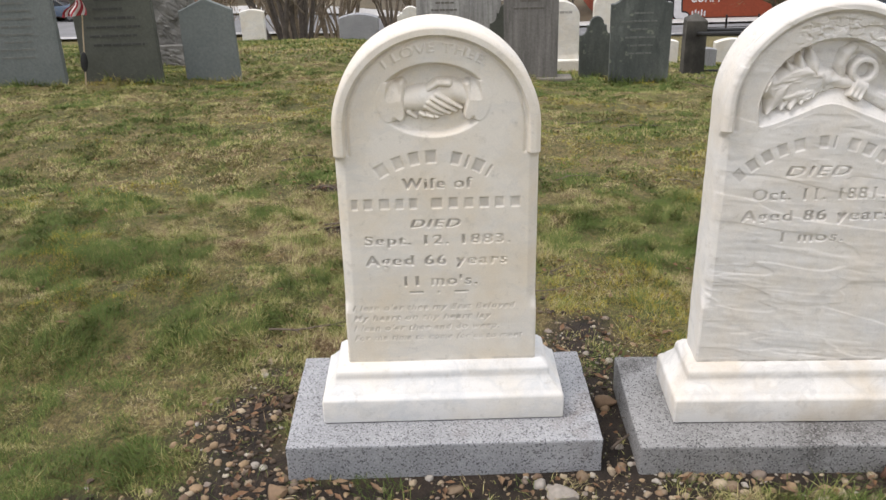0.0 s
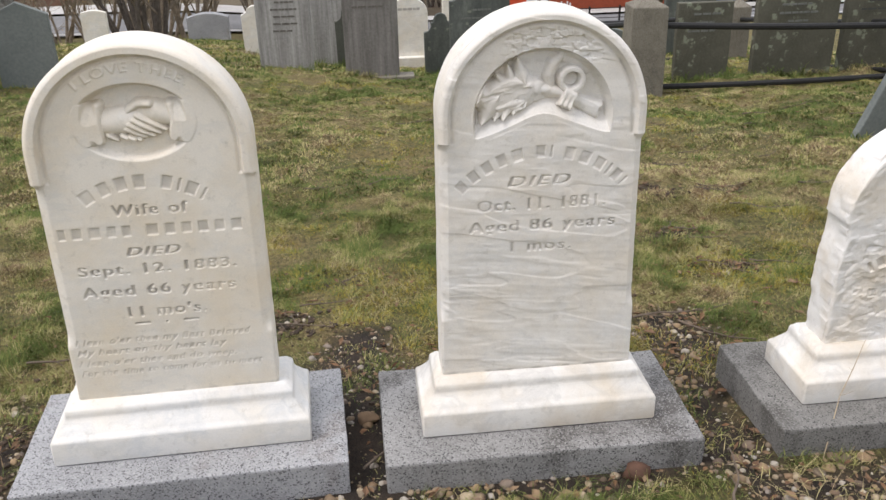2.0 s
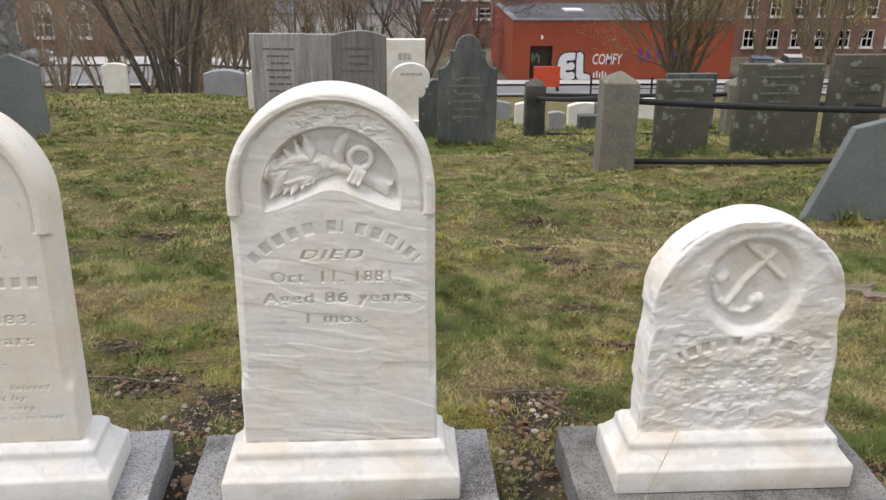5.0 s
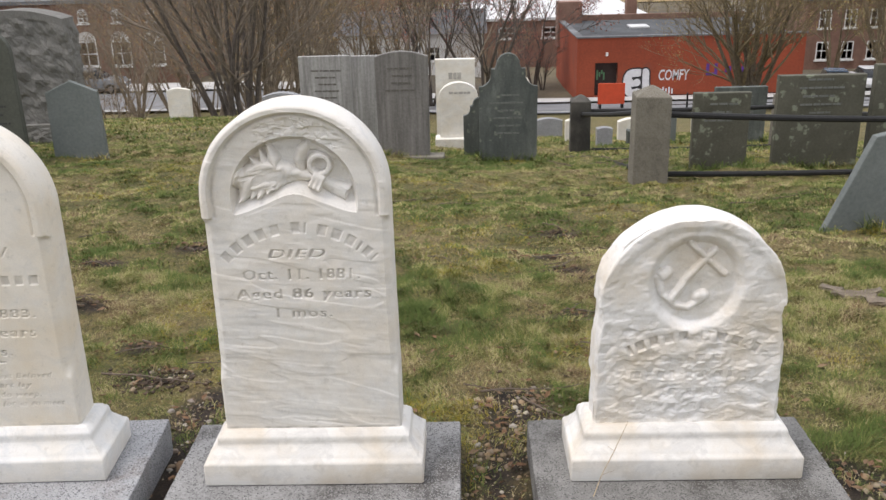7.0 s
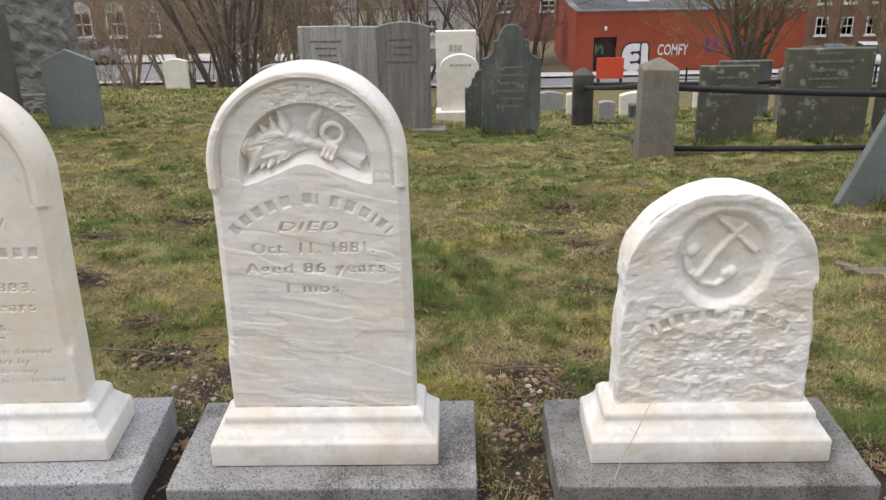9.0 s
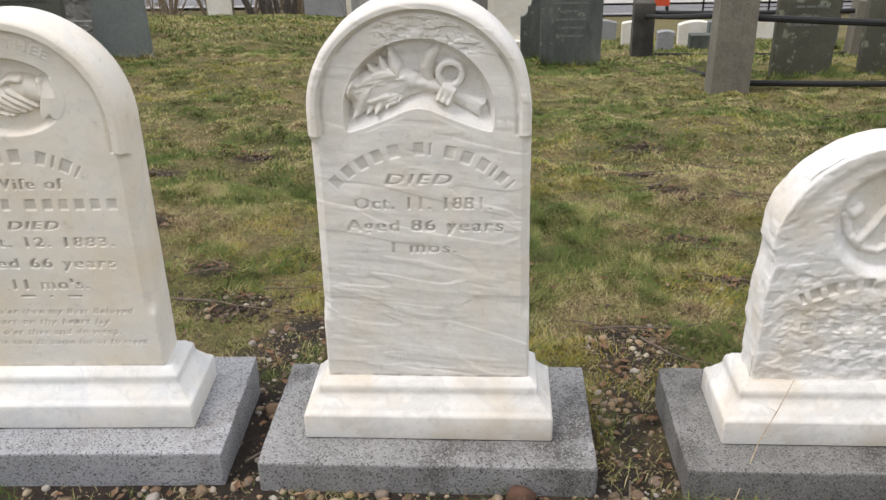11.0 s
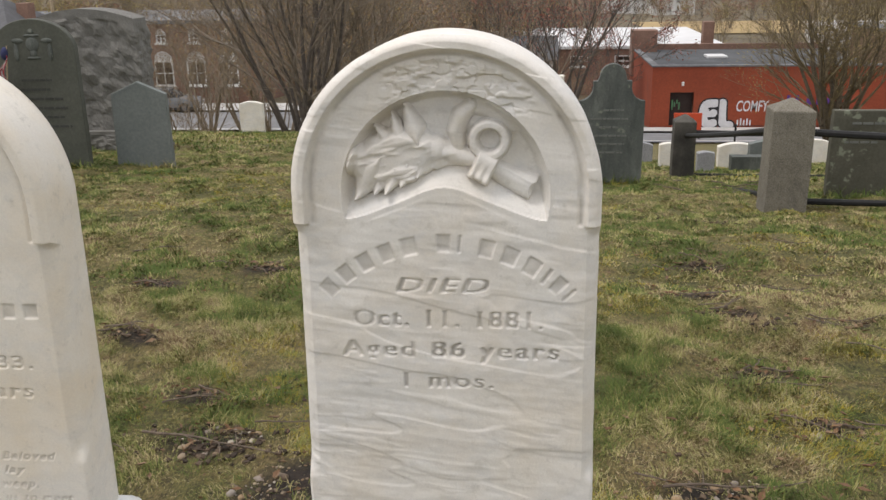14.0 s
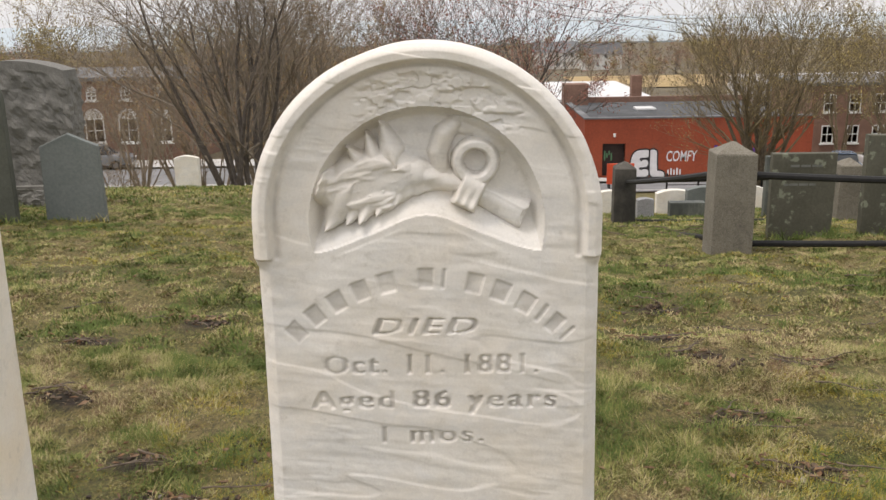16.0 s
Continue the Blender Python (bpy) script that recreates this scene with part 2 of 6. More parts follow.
BUD_RED = random_mat("budding_red", [(0.0, (0.30, 0.085, 0.07)), (0.6, (0.34, 0.14, 0.09)), (1.0, (0.20, 0.12, 0.09))])
BUD_BROWN = random_mat("dry_brown_leaves", [(0.0, (0.26, 0.15, 0.08)), (0.4, (0.36, 0.22, 0.11)), (0.7, (0.40, 0.31, 0.13)), (1.0, (0.20, 0.13, 0.09))])
RED_PAINT = stone_mat("red_painted_masonry", (0.255, 0.052, 0.022), (0.345, 0.072, 0.030), 0.5, 7, 0.85, 0.5, 0.02, stain=(0.19, 0.070, 0.045), stain_scale=0.7, stain_at=0.58)
BRICK_RED = stone_mat("brick_wall", (0.20, 0.115, 0.085), (0.30, 0.18, 0.135), 0.8, 9, 0.9, 0.6, 0.02)
ROOF_GREY = stone_mat("grey_roofing", (0.11, 0.115, 0.12), (0.20, 0.205, 0.21), 0.5, 5, 0.85, 0.3, 0.02, stain=(0.33, 0.34, 0.35), stain_scale=0.4, stain_at=0.56)
ROOF_TAR = stone_mat("tarred_roofing", (0.045, 0.048, 0.052), (0.10, 0.105, 0.11), 0.5, 5, 0.85, 0.3, 0.02, stain=(0.20, 0.205, 0.21), stain_scale=0.5, stain_at=0.60)
ROOF_WHITE = plain_mat("white_roofing", (0.62, 0.62, 0.62), 0.7, 0, 0.12, 0.4, 0.2, 0.02)
SAND = plain_mat("pale_sand", (0.46, 0.43, 0.38), 0.95, 0, 0.1, 0.02)
CLOD = random_mat("dark_soil_clods", [(0.0, (0.035, 0.024, 0.016)), (0.6, (0.075, 0.05, 0.033)), (1.0, (0.12, 0.085, 0.055))], 0.95, 50)
ROOF_DARK = plain_mat("dark_shingles", (0.10, 0.10, 0.105), 0.9, 0, 0.25, 1.2, 0.5, 0.02)
WHITE_PAINT = plain_mat("white_paint", (0.72, 0.72, 0.70), 0.6, 0, 0.1, 2)
GLASS_DARK = plain_mat("dark_window_glass", (0.045, 0.05, 0.055), 0.12, 0, 0.3, 2, 0.02)
ASPHALT = stone_mat("asphalt", (0.17, 0.17, 0.175), (0.24, 0.24, 0.243), 0.6, 12, 0.9, 0.3, 0.01)
CONCRETE = stone_mat("concrete_pavement", (0.42, 0.41, 0.39), (0.55, 0.54, 0.52), 0.7, 12, 0.9, 0.3, 0.01)
ORANGE = plain_mat("orange_plastic", (0.70, 0.09, 0.03), 0.5, 0, 0.1, 3)
GRAFFITI_WHITE = plain_mat("white_spray_paint", (0.68, 0.68, 0.70), 0.7, 0, 0.1, 3)
GRAFFITI_BLACK = plain_mat("black_spray_paint", (0.02, 0.02, 0.022), 0.7, 0, 0.3, 3)
GRAFFITI_PURPLE = plain_mat("purple_spray_paint", (0.10, 0.035, 0.22), 0.7, 0, 0.2, 3)
GRAFFITI_GREEN = plain_mat("green_spray_paint", (0.12, 0.28, 0.14), 0.7, 0, 0.3, 3)
DARK_DOOR = plain_mat("dark_recess", (0.045, 0.03, 0.026), 0.8, 0, 0.3, 3)
FLAG_RED = plain_mat("flag_red", (0.32, 0.035, 0.045), 0.85)
FLAG_WHITE = plain_mat("flag_white", (0.62, 0.58, 0.56), 0.85)
FLAG_BLUE = plain_mat("flag_blue", (0.03, 0.035, 0.10), 0.85)
WOOD_POLE = plain_mat("pale_wood", (0.42, 0.33, 0.22), 0.8)
FIELD = plain_mat("straw_field", (0.36, 0.26, 0.12), 0.95, 0, 0.25, 0.1, 0.2)
TWIG = plain_mat("dry_twig", (0.13, 0.10, 0.075), 0.9, 0, 0.4, 30)
DEAD_LEAF = random_mat("dead_leaf", [(0.0, (0.22, 0.12, 0.06)), (0.5, (0.16, 0.09, 0.05)), (1.0, (0.28, 0.19, 0.11))])
PEBBLE = random_mat("river_pebbles", [(0.0, (0.19, 0.12, 0.07)), (0.2, (0.34, 0.24, 0.135)), (0.4, (0.12, 0.085, 0.06)), (0.58, (0.42, 0.34, 0.23)), (0.75, (0.15, 0.095, 0.06)), (0.9, (0.34, 0.31, 0.27)), (1.0, (0.46, 0.40, 0.31))], 0.8, 60)


def ground_material():
    """Winter turf, bare soil by the soil attribute, thatch and moss."""
    m, n, l, b = nodes_of("turf_and_soil")
    co = n.new("ShaderNodeTexCoord").outputs["Object"]
    soil = n.new("ShaderNodeAttribute")
    soil.attribute_name = "soil"
    big = noise_node(n, l, co, 1.1, 5, 0.6)
    mid = noise_node(n, l, co, 7, 5, 0.65)
    fine = noise_node(n, l, co, 55, 6, 0.75, (1, 0.6, 1))
    turf = ramp_node(n, l, mix_node(n, l, 0.5, big, mid), [(0.36, (0.072, 0.078, 0.022)), (0.48, (0.125, 0.112, 0.040)), (0.60, (0.185, 0.145, 0.066)), (0.7, (0.105, 0.076, 0.040))])
    turf = mix_node(n, l, 0.9, turf, ramp_node(n, l, fine, [(0.32, (0.30, 0.30, 0.28)), (0.68, (1.7, 1.65, 1.55))]), "MULTIPLY")
    blades = noise_node(n, l, co, 170, 4, 0.8, (1, 0.35, 1))
    turf = mix_node(n, l, 0.9, turf, ramp_node(n, l, blades, [(0.34, (0.35, 0.36, 0.32)), (0.66, (1.65, 1.6, 1.5))]), "MULTIPLY")
    earth = ramp_node(n, l, mid, [(0.3, (0.018, 0.013, 0.009)), (0.7, (0.068, 0.047, 0.032))])
    grit = noise_node(n, l, co, 260, 4, 0.8)
    earth = mix_node(n, l, 0.9, earth, ramp_node(n, l, grit, [(0.35, (0.35, 0.35, 0.35)), (0.6, (1.1, 1.1, 1.1)), (0.72, (2.1, 1.95, 1.75))]), "MULTIPLY")
    earth = mix_node(n, l, 0.8, earth, ramp_node(n, l, fine, [(0.3, (0.4, 0.4, 0.4)), (0.7, (1.5, 1.45, 1.35))]), "MULTIPLY")
    col = mix_node(n, l, soil.outputs["Fac"], turf, earth)
    split = n.new("ShaderNodeSeparateXYZ")
    l.new(co, split.inputs[0])
    town = ramp_node(n, l, noise_node(n, l, co, 0.08, 5, 0.6), [(0.35, (0.075, 0.06, 0.04)), (0.65, (0.17, 0.14, 0.085))])
    far = n.new("ShaderNodeMapRange")
    far.inputs["From Min"].default_value, far.inputs["From Max"].default_value = 56, 60
    l.new(split.outputs["Y"], far.inputs["Value"])
    col = mix_node(n, l, far.outputs[0], col, town)
    l.new(col, b.inputs["Base Color"])
    b.inputs["Roughness"].default_value = 0.95
    bump_node(n, l, b, mix_node(n, l, 0.4, fine, grit), 1.0, 0.02)
    return m


def grass_material():
    """Blades between green and straw by the dry attribute."""
    m, n, l, b = nodes_of("grass_blades")
    dry = n.new("ShaderNodeAttribute")
    dry.attribute_name = "dry"
    col = ramp_node(n, l, dry.outputs["Fac"], [(0.0, (0.088, 0.126, 0.028)), (0.28, (0.205, 0.218, 0.062)), (0.5, (0.335, 0.305, 0.115)), (0.74, (0.46, 0.39, 0.21)), (0.88, (0.38, 0.29, 0.165)), (0.94, (0.14, 0.085, 0.045)), (1.0, (0.33, 0.265, 0.035))])
    l.new(col, b.inputs["Base Color"])
    b.inputs["Roughness"].default_value = 0.75
    b.inputs["Specular IOR Level"].default_value = 0.25
    return m


GROUND_MAT, GRASS_MAT = ground_material(), grass_material()


# ---- mesh helpers ----
def empty(name, m, label, category, group="", kind=""):
    ob = new(name)
    ob.empty_display_size = 0.1
    ob.matrix_basis = m
    return tagged(ob, label, category, group, kind)


def part(name, bm, material, parent, label="", smooth=False):
    """Links a bmesh or mesh as one object under its thing."""
    me = bm
    if isinstance(bm, bmesh.types.BMesh):
        me = bpy.data.meshes.new(name)
        bmesh.ops.recalc_face_normals(bm, faces=bm.faces)
        bm.to_mesh(me)
        bm.free()
    me.materials.append(material)
    if smooth:
        me.shade_smooth()
        me.set_sharp_from_angle(angle=radians(40))
    ob = new(name, me)
    ob.parent = parent
    return tagged(ob, label)


def top(name, bm, material, m, label, category, group="", kind="", smooth=False):
    """Links a bmesh or mesh as a top-level thing."""
    ob = part(name, bm, material, None, label, smooth)
    ob.matrix_basis = m
    return tagged(ob, label, category, group, kind)


def box(bm, x0, x1, y0, y1, z0, z1, bevel=0.0):
    r = bmesh.ops.create_cube(bm, size=1, matrix=Matrix.Translation(((x0 + x1) / 2, (y0 + y1) / 2, (z0 + z1) / 2)) @ Matrix.Diagonal((x1 - x0, y1 - y0, z1 - z0, 1)))
    if bevel:
        edges = {e for v in r["verts"] for e in v.link_edges}
        bmesh.ops.bevel(bm, geom=list(edges), offset=bevel, segments=2, affect="EDGES", profile=0.6)
    return bm


def one_box(*a, bevel=0.0):
    return box(bmesh.new(), *a, bevel=bevel)


def mesh_of(name, verts, faces):
    me = bpy.data.meshes.new(name)
    me.from_pydata(verts, [], faces)
    return me


def tube(verts, faces, pts, radii, sides):
    """Adds a tapered tube along the points."""
    base = len(verts)
    for i, (p, r) in enumerate(zip(pts, radii)):
        d = (pts[min(i + 1, len(pts) - 1)] - pts[max(i - 1, 0)]).normalized()
        a = d.cross(Vector((0.31, 0.87, 0.38))).normalized()
        b = d.cross(a)
        for k in range(sides):
            w = 2 * math.pi * k / sides
            verts.append(p + (a * math.cos(w) + b * math.sin(w)) * r)
    for i in range(len(pts) - 1):
        for k in range(sides):
            q = base + i * sides
            faces.append((q + k, q + (k + 1) % sides, q + sides + (k + 1) % sides, q + sides + k))
    faces.append(tuple(base + (len(pts) - 1) * sides + k for k in range(sides)))


def smoothstep(a, b, x):
    t = np.clip((np.asarray(x, float) - a) / (b - a), 0, 1)
    return t * t * (3 - 2 * t)


def vnoise(x, y, seed=0):
    """Smooth value noise on arrays, 0 to 1."""
    x, y = np.asarray(x, float) + 1000, np.asarray(y, float) + 1000
    xi, yi = np.floor(x).astype(int), np.floor(y).astype(int)
    fx, fy = x - xi, y - yi
    fx, fy = fx * fx * (3 - 2 * fx), fy * fy * (3 - 2 * fy)

    def h(a, b):
        v = np.sin(a * 127.1 + b * 311.7 + seed * 74.7) * 43758.5453
        return v - np.floor(v)
    return (h(xi, yi) * (1 - fx) + h(xi + 1, yi) * fx) * (1 - fy) + (h(xi, yi + 1) * (1 - fx) + h(xi + 1, yi + 1) * fx) * fy


def fbm(x, y, octaves=4, seed=0):
    return sum(vnoise(x * 2 ** i, y * 2 ** i, seed + i) / 2 ** (i + 1) for i in range(octaves)) / (1 - 0.5 ** octaves)


# ---- ground ----
def ground_z(x, y):
    """Height of the hillside: gentle by the graves, falling to the street; the crest stays higher on the west side."""
    right = np.interp(y, [-30, -6, 0, 1.85, 3.3, 4.1, 5.5, 7.1, 8, 9, 10.8, 13, 15, 20, 30, 45, 50, 60, 120, 300, 900],
                      [0.7, 0.25, 0.02, 0, -0.10, -0.17, -0.32, -0.54, -0.67, -0.83, -1.19, -1.60, -1.98, -2.93, -4.88, -7.75, -8.55, -9.75, -13, -17, -21])
    left = np.interp(y, [-30, -6, 0, 1.85, 4, 5.5, 7.5, 9, 11, 13, 15, 17, 20, 25, 35, 50, 60, 120, 300, 900],
                     [0.7, 0.25, 0.02, 0, -0.13, -0.22, -0.36, -0.53, -0.82, -1.14, -1.49, -1.98, -2.95, -4.7, -6.6, -7.7, -8.1, -12, -17, -21])
    far = np.maximum(np.asarray(y, float) - 14, 0)
    w = np.clip((1.6 + 0.12 * far - np.asarray(x, float)) / (3.8 + 0.37 * far), 0, 1)
    w = w * w * (3 - 2 * w)
    return right * (1 - w) + left * w


def gz(x, y):
    return float(ground_z(x, y))


def soil_amount(x, y):
    """Bare, pebbly earth round the three graves and in worn spots."""
    def blob(cx, cy, rx, ry):
        return 1 - np.sqrt(((x - cx) / rx) ** 2 + ((y - cy) / ry) ** 2)
    s = blob(0.35, 1.95, 0.20, 0.62)
    for b in ((-0.1, 1.70, 0.50, 0.20), (0.35, 1.60, 0.30, 0.20), (0.8, 1.77, 0.60, 0.10), (1.30, 1.9, 0.15, 0.45), (1.95, 1.62, 0.65, 0.22), (1.40, 2.50, 0.20, 0.26), (0.33, 2.45, 0.17, 0.30),
              (2.3, 1.9, 0.14, 0.35), (-0.63, 1.90, 0.17, 0.42), (-0.1, 2.3, 0.40, 0.10), (0.8, 2.3, 0.40, 0.09), (-0.95, 1.60, 0.15, 0.12), (0.05, 2.78, 0.16, 0.12), (4.9, 4.3, 0.35, 0.3),
              (1.70, 3.97, 0.13, 0.07), (2.19, 3.96, 0.13, 0.07), (1.78, 4.91, 0.13, 0.07), (-0.33, 4.60, 0.13, 0.07), (1.72, 3.38, 0.12, 0.07), (-0.07, 3.10, 0.12, 0.07), (1.72, 4.33, 0.13, 0.07), (1.79, 3.01, 0.12, 0.07), (-0.77, 4.29, 0.13, 0.07), (-0.60, 3.59, 0.12, 0.07)):
        s = np.maximum(s, blob(*b))
    return smoothstep(-0.10, 0.40, s + 1.25 * (fbm(x * 6, y * 6, 3, 5) - 0.5))


def turf_bump(x, y):
    far = smoothstep(14, 6, y)
    return ((fbm(x * 1.3, y * 1.3, 3, 9) - 0.5) * 0.11 + (fbm(x * 3.6, y * 3.6, 2, 13) - 0.5) * 0.05 + (fbm(x * 9, y * 9, 2, 3) - 0.5) * 0.035) * far * smoothstep(0.9, 2.6, np.hypot(x - 0.9, (y - 2.0) * 1.5))


def surface_z(x, y):
    return ground_z(x, y) + turf_bump(x, y)


def build_ground():
    xs = np.concatenate([-np.geomspace(9, 4000, 34)[::-1], np.arange(-8.8, 9.0, 0.10), np.geomspace(9.1, 4000, 34)])
    ys = np.concatenate([np.arange(-30, -1, 1.5), np.arange(-0.9, 6, 0.06), np.arange(6, 17, 0.12), np.arange(17, 64, 0.6), np.geomspace(64.5, 900, 30)])
    X, Y = np.meshgrid(xs, ys)
    co = np.stack([X.ravel(), Y.ravel(), surface_z(X, Y).ravel()], 1)
    nx, ny = len(xs), len(ys)
    i, j = np.meshgrid(np.arange(nx - 1), np.arange(ny - 1))
    q = (j * nx + i).ravel()
    me = mesh_of("ground", co.tolist(), np.stack([q, q + 1, q + nx + 1, q + nx], 1).tolist())
    att = me.attributes.new("soil", "FLOAT", "POINT")
    att.data.foreach_set("value", soil_amount(X, Y).ravel().astype(np.float32))
    me.shade_smooth()
    top("ground", me, GROUND_MAT, Matrix(), "patchy winter turf hillside with bare pebbly soil", "ground", kind="structure")


def build_grass():
    """Blades of short mixed turf, thinning out with distance."""
    rng = np.random.default_rng(4)
    zones = ((-2.1, 3.7, 0.9, 4.2, 37000, 0.031, 0.0017), (-2.8, -2.1, 1.5, 4.2, 20000, 0.031, 0.0024), (3.7, 4.6, 2.2, 4.2, 20000, 0.031, 0.0024), (-5.0, 7.0, 4.2, 9.0, 11000, 0.023, 0.0042), (-8.0, 6.5, 9.0, 16.0, 1300, 0.034, 0.011))
    P, D = [], []
    for x0, x1, y0, y1, dens, length, wide in zones + ((None, 0, 0, 0, 0, 0.075, 0.005),):
        if x0 is None:      # longer tufts that the mower leaves round the feet of the old stones
            x, y = [], []
            for fx, fy, fw, fd in STONE_FEET[3:]:
                if fy < 12:
                    m = int(900 * fw)
                    x.append(fx + rng.uniform(-fw - 0.04, fw + 0.04, m))
                    y.append(fy - fd - 0.01 - abs(rng.normal(0, 0.035, m)))
            x, y = np.concatenate(x), np.concatenate(y)
            n = len(x)
        else:
            n = int((x1 - x0) * (y1 - y0) * dens)
            x, y = rng.uniform(x0, x1, n), rng.uniform(y0, y1, n)
        clump = fbm(x * 6, y * 6, 3, 21)
        keep = (rng.random(n) > np.minimum(soil_amount(x, y) * 1.08, 0.94 - 0.22 * smoothstep(0.5, 0.7, fbm(x * 4, y * 4, 2, 71)))) & (rng.random(n) < np.clip(3.2 * (clump - 0.16), 0.45, 1))
        for cx, hw in ((-0.095, 0.40), (0.798, 0.40), (1.81, 0.41)):
            keep &= ~((abs(x - cx) < hw + 0.015) & (y > 1.775) & (y < 2.235))
        x, y, clump = x[keep], y[keep], clump[keep]
        n = len(x)
        patch = fbm(x * 0.9 + 3, y * 0.9, 4, 31)
        lush = 0.36 * smoothstep(2.3, 1.5, y) * smoothstep(0.3, -0.6, x) + 0.10 * smoothstep(3.6, 5.5, y)
        dry = np.clip(0.345 - lush + 0.9 * (patch - 0.5) + 1.3 * (fbm(x * 2.2, y * 2.2, 3, 61) - 0.5) + 1.0 * (fbm(x * 8, y * 8, 2, 8) - 0.5) + 1.1 * (fbm(x * 19, y * 19, 2, 18) - 0.5) + rng.normal(0, 0.24, n) - 0.4 * (clump - 0.5), 0, 0.93)
        moss = rng.random(n) < 0.55 * smoothstep(0.60, 0.74, fbm(x * 1.7 + 9, y * 1.7, 3, 83))
        dry = np.where(moss, 1.0, dry)
        tuft = smoothstep(0.36, 0.14, np.hypot((x - 1.25) / 2.4, (y - 1.46))) * smoothstep(0.28, 0.5, fbm(x * 5, y * 5, 2, 17))
        dry = np.where(tuft > 0.3, np.clip(rng.normal(0.64, 0.17, n), 0, 0.9), dry)
        tall = fbm(x * 12, y * 12, 2, 27)
        L = length * (0.55 + 0.9 * rng.random(n)) * (0.12 + 1.75 * clump) * (0.45 + 1.15 * tall) * np.where(dry < 0.3, 1.05, 0.92) * np.where(moss, 0.6, 1) * (1 + 1.6 * tuft)
        lean = rng.uniform(0.45, 1.35, n) + 0.15 * dry
        az = 5 * np.pi * fbm(x * 5, y * 5, 2, 47) + rng.normal(0, 1.2, n)      # locally combed one way
        dx, dy = np.cos(az), np.sin(az)
        z = surface_z(x, y) - 0.004
        w = wide * rng.uniform(0.7, 1.4, n)
        px, py = -dy * w / 2, dx * w / 2
        mx, mz = L * 0.42 * np.sin(lean * 0.6), L * 0.42 * np.cos(lean * 0.6)
        tx, tz = mx + L * 0.62 * np.sin(lean * 1.2), mz + L * 0.62 * np.cos(lean * 1.2)
        base = np.stack([x, y, z], 1)
        v = np.stack([base, base + np.stack([dx * mx - px, dy * mx - py, mz], 1), base + np.stack([dx * tx, dy * tx, tz], 1), base + np.stack([dx * mx + px, dy * mx + py, mz], 1)], 1)
        P.append(v.reshape(-1, 3))
        D.append(np.repeat(dry, 4))
    P, D = np.concatenate(P).astype(np.float32), np.concatenate(D).astype(np.float32)
    n = len(P) // 4
    loops = np.arange(4 * n, dtype=np.int32)
    starts = np.arange(n, dtype=np.int32) * 4
    me = bpy.data.meshes.new("grass")
    me.vertices.add(len(P))
    me.loops.add(len(loops))
    me.polygons.add(len(starts))
    me.vertices.foreach_set("co", P.ravel())
    me.loops.foreach_set("vertex_index", loops)
    me.polygons.foreach_set("loop_start", starts)
    me.update(calc_edges=True)
    me.attributes.new("dry", "FLOAT", "POINT").data.foreach_set("value", D)
    top("grass", me, GRASS_MAT, Matrix(), "short patchy winter grass, green and straw yellow", "grass", kind="stuff")


build_ground()


# ---- carved tablets of the three marble headstones ----
RES = 0.0008


def text_triangles(body, shear=0.0):
    """Flat triangles of a line of the built-in font, one unit high, starting at x = 0."""
    cu = bpy.data.curves.new("line", "FONT")
    cu.body, cu.size, cu.resolution_u, cu.shear = body, 1.0, 4, shear
    cu.space_character = 1.18
    cu.offset = 0.013
    ob = bpy.data.objects.new("line", cu)
    scene.collection.objects.link(ob)
    me = bpy.data.meshes.new_from_object(ob.evaluated_get(bpy.context.evaluated_depsgraph_get()))
    me.calc_loop_triangles()
    tris = np.array([[me.vertices[i].co[:2] for i in t.vertices] for t in me.loop_triangles])
    bpy.data.objects.remove(ob)
    bpy.data.curves.remove(cu)
    bpy.data.meshes.remove(me)
    return tris


def bar_triangles(widths):
    """Plain upright bars in place of a name: one per letter, zero for a gap between words."""
    out, x = [], 0.0
    for w in widths:
        if w == 0:
            x += 0.45
            continue
        for k in range(2):
            a, b = x + w * (0.12 + 0.38 * k), x + w * (0.12 + 0.38 * (k + 1))
            out += [[(a, 0), (b, 0), (b, 0.72)], [(a, 0), (b, 0.72), (a, 0.72)]]
        x += w + 0.22
    return np.array(out)


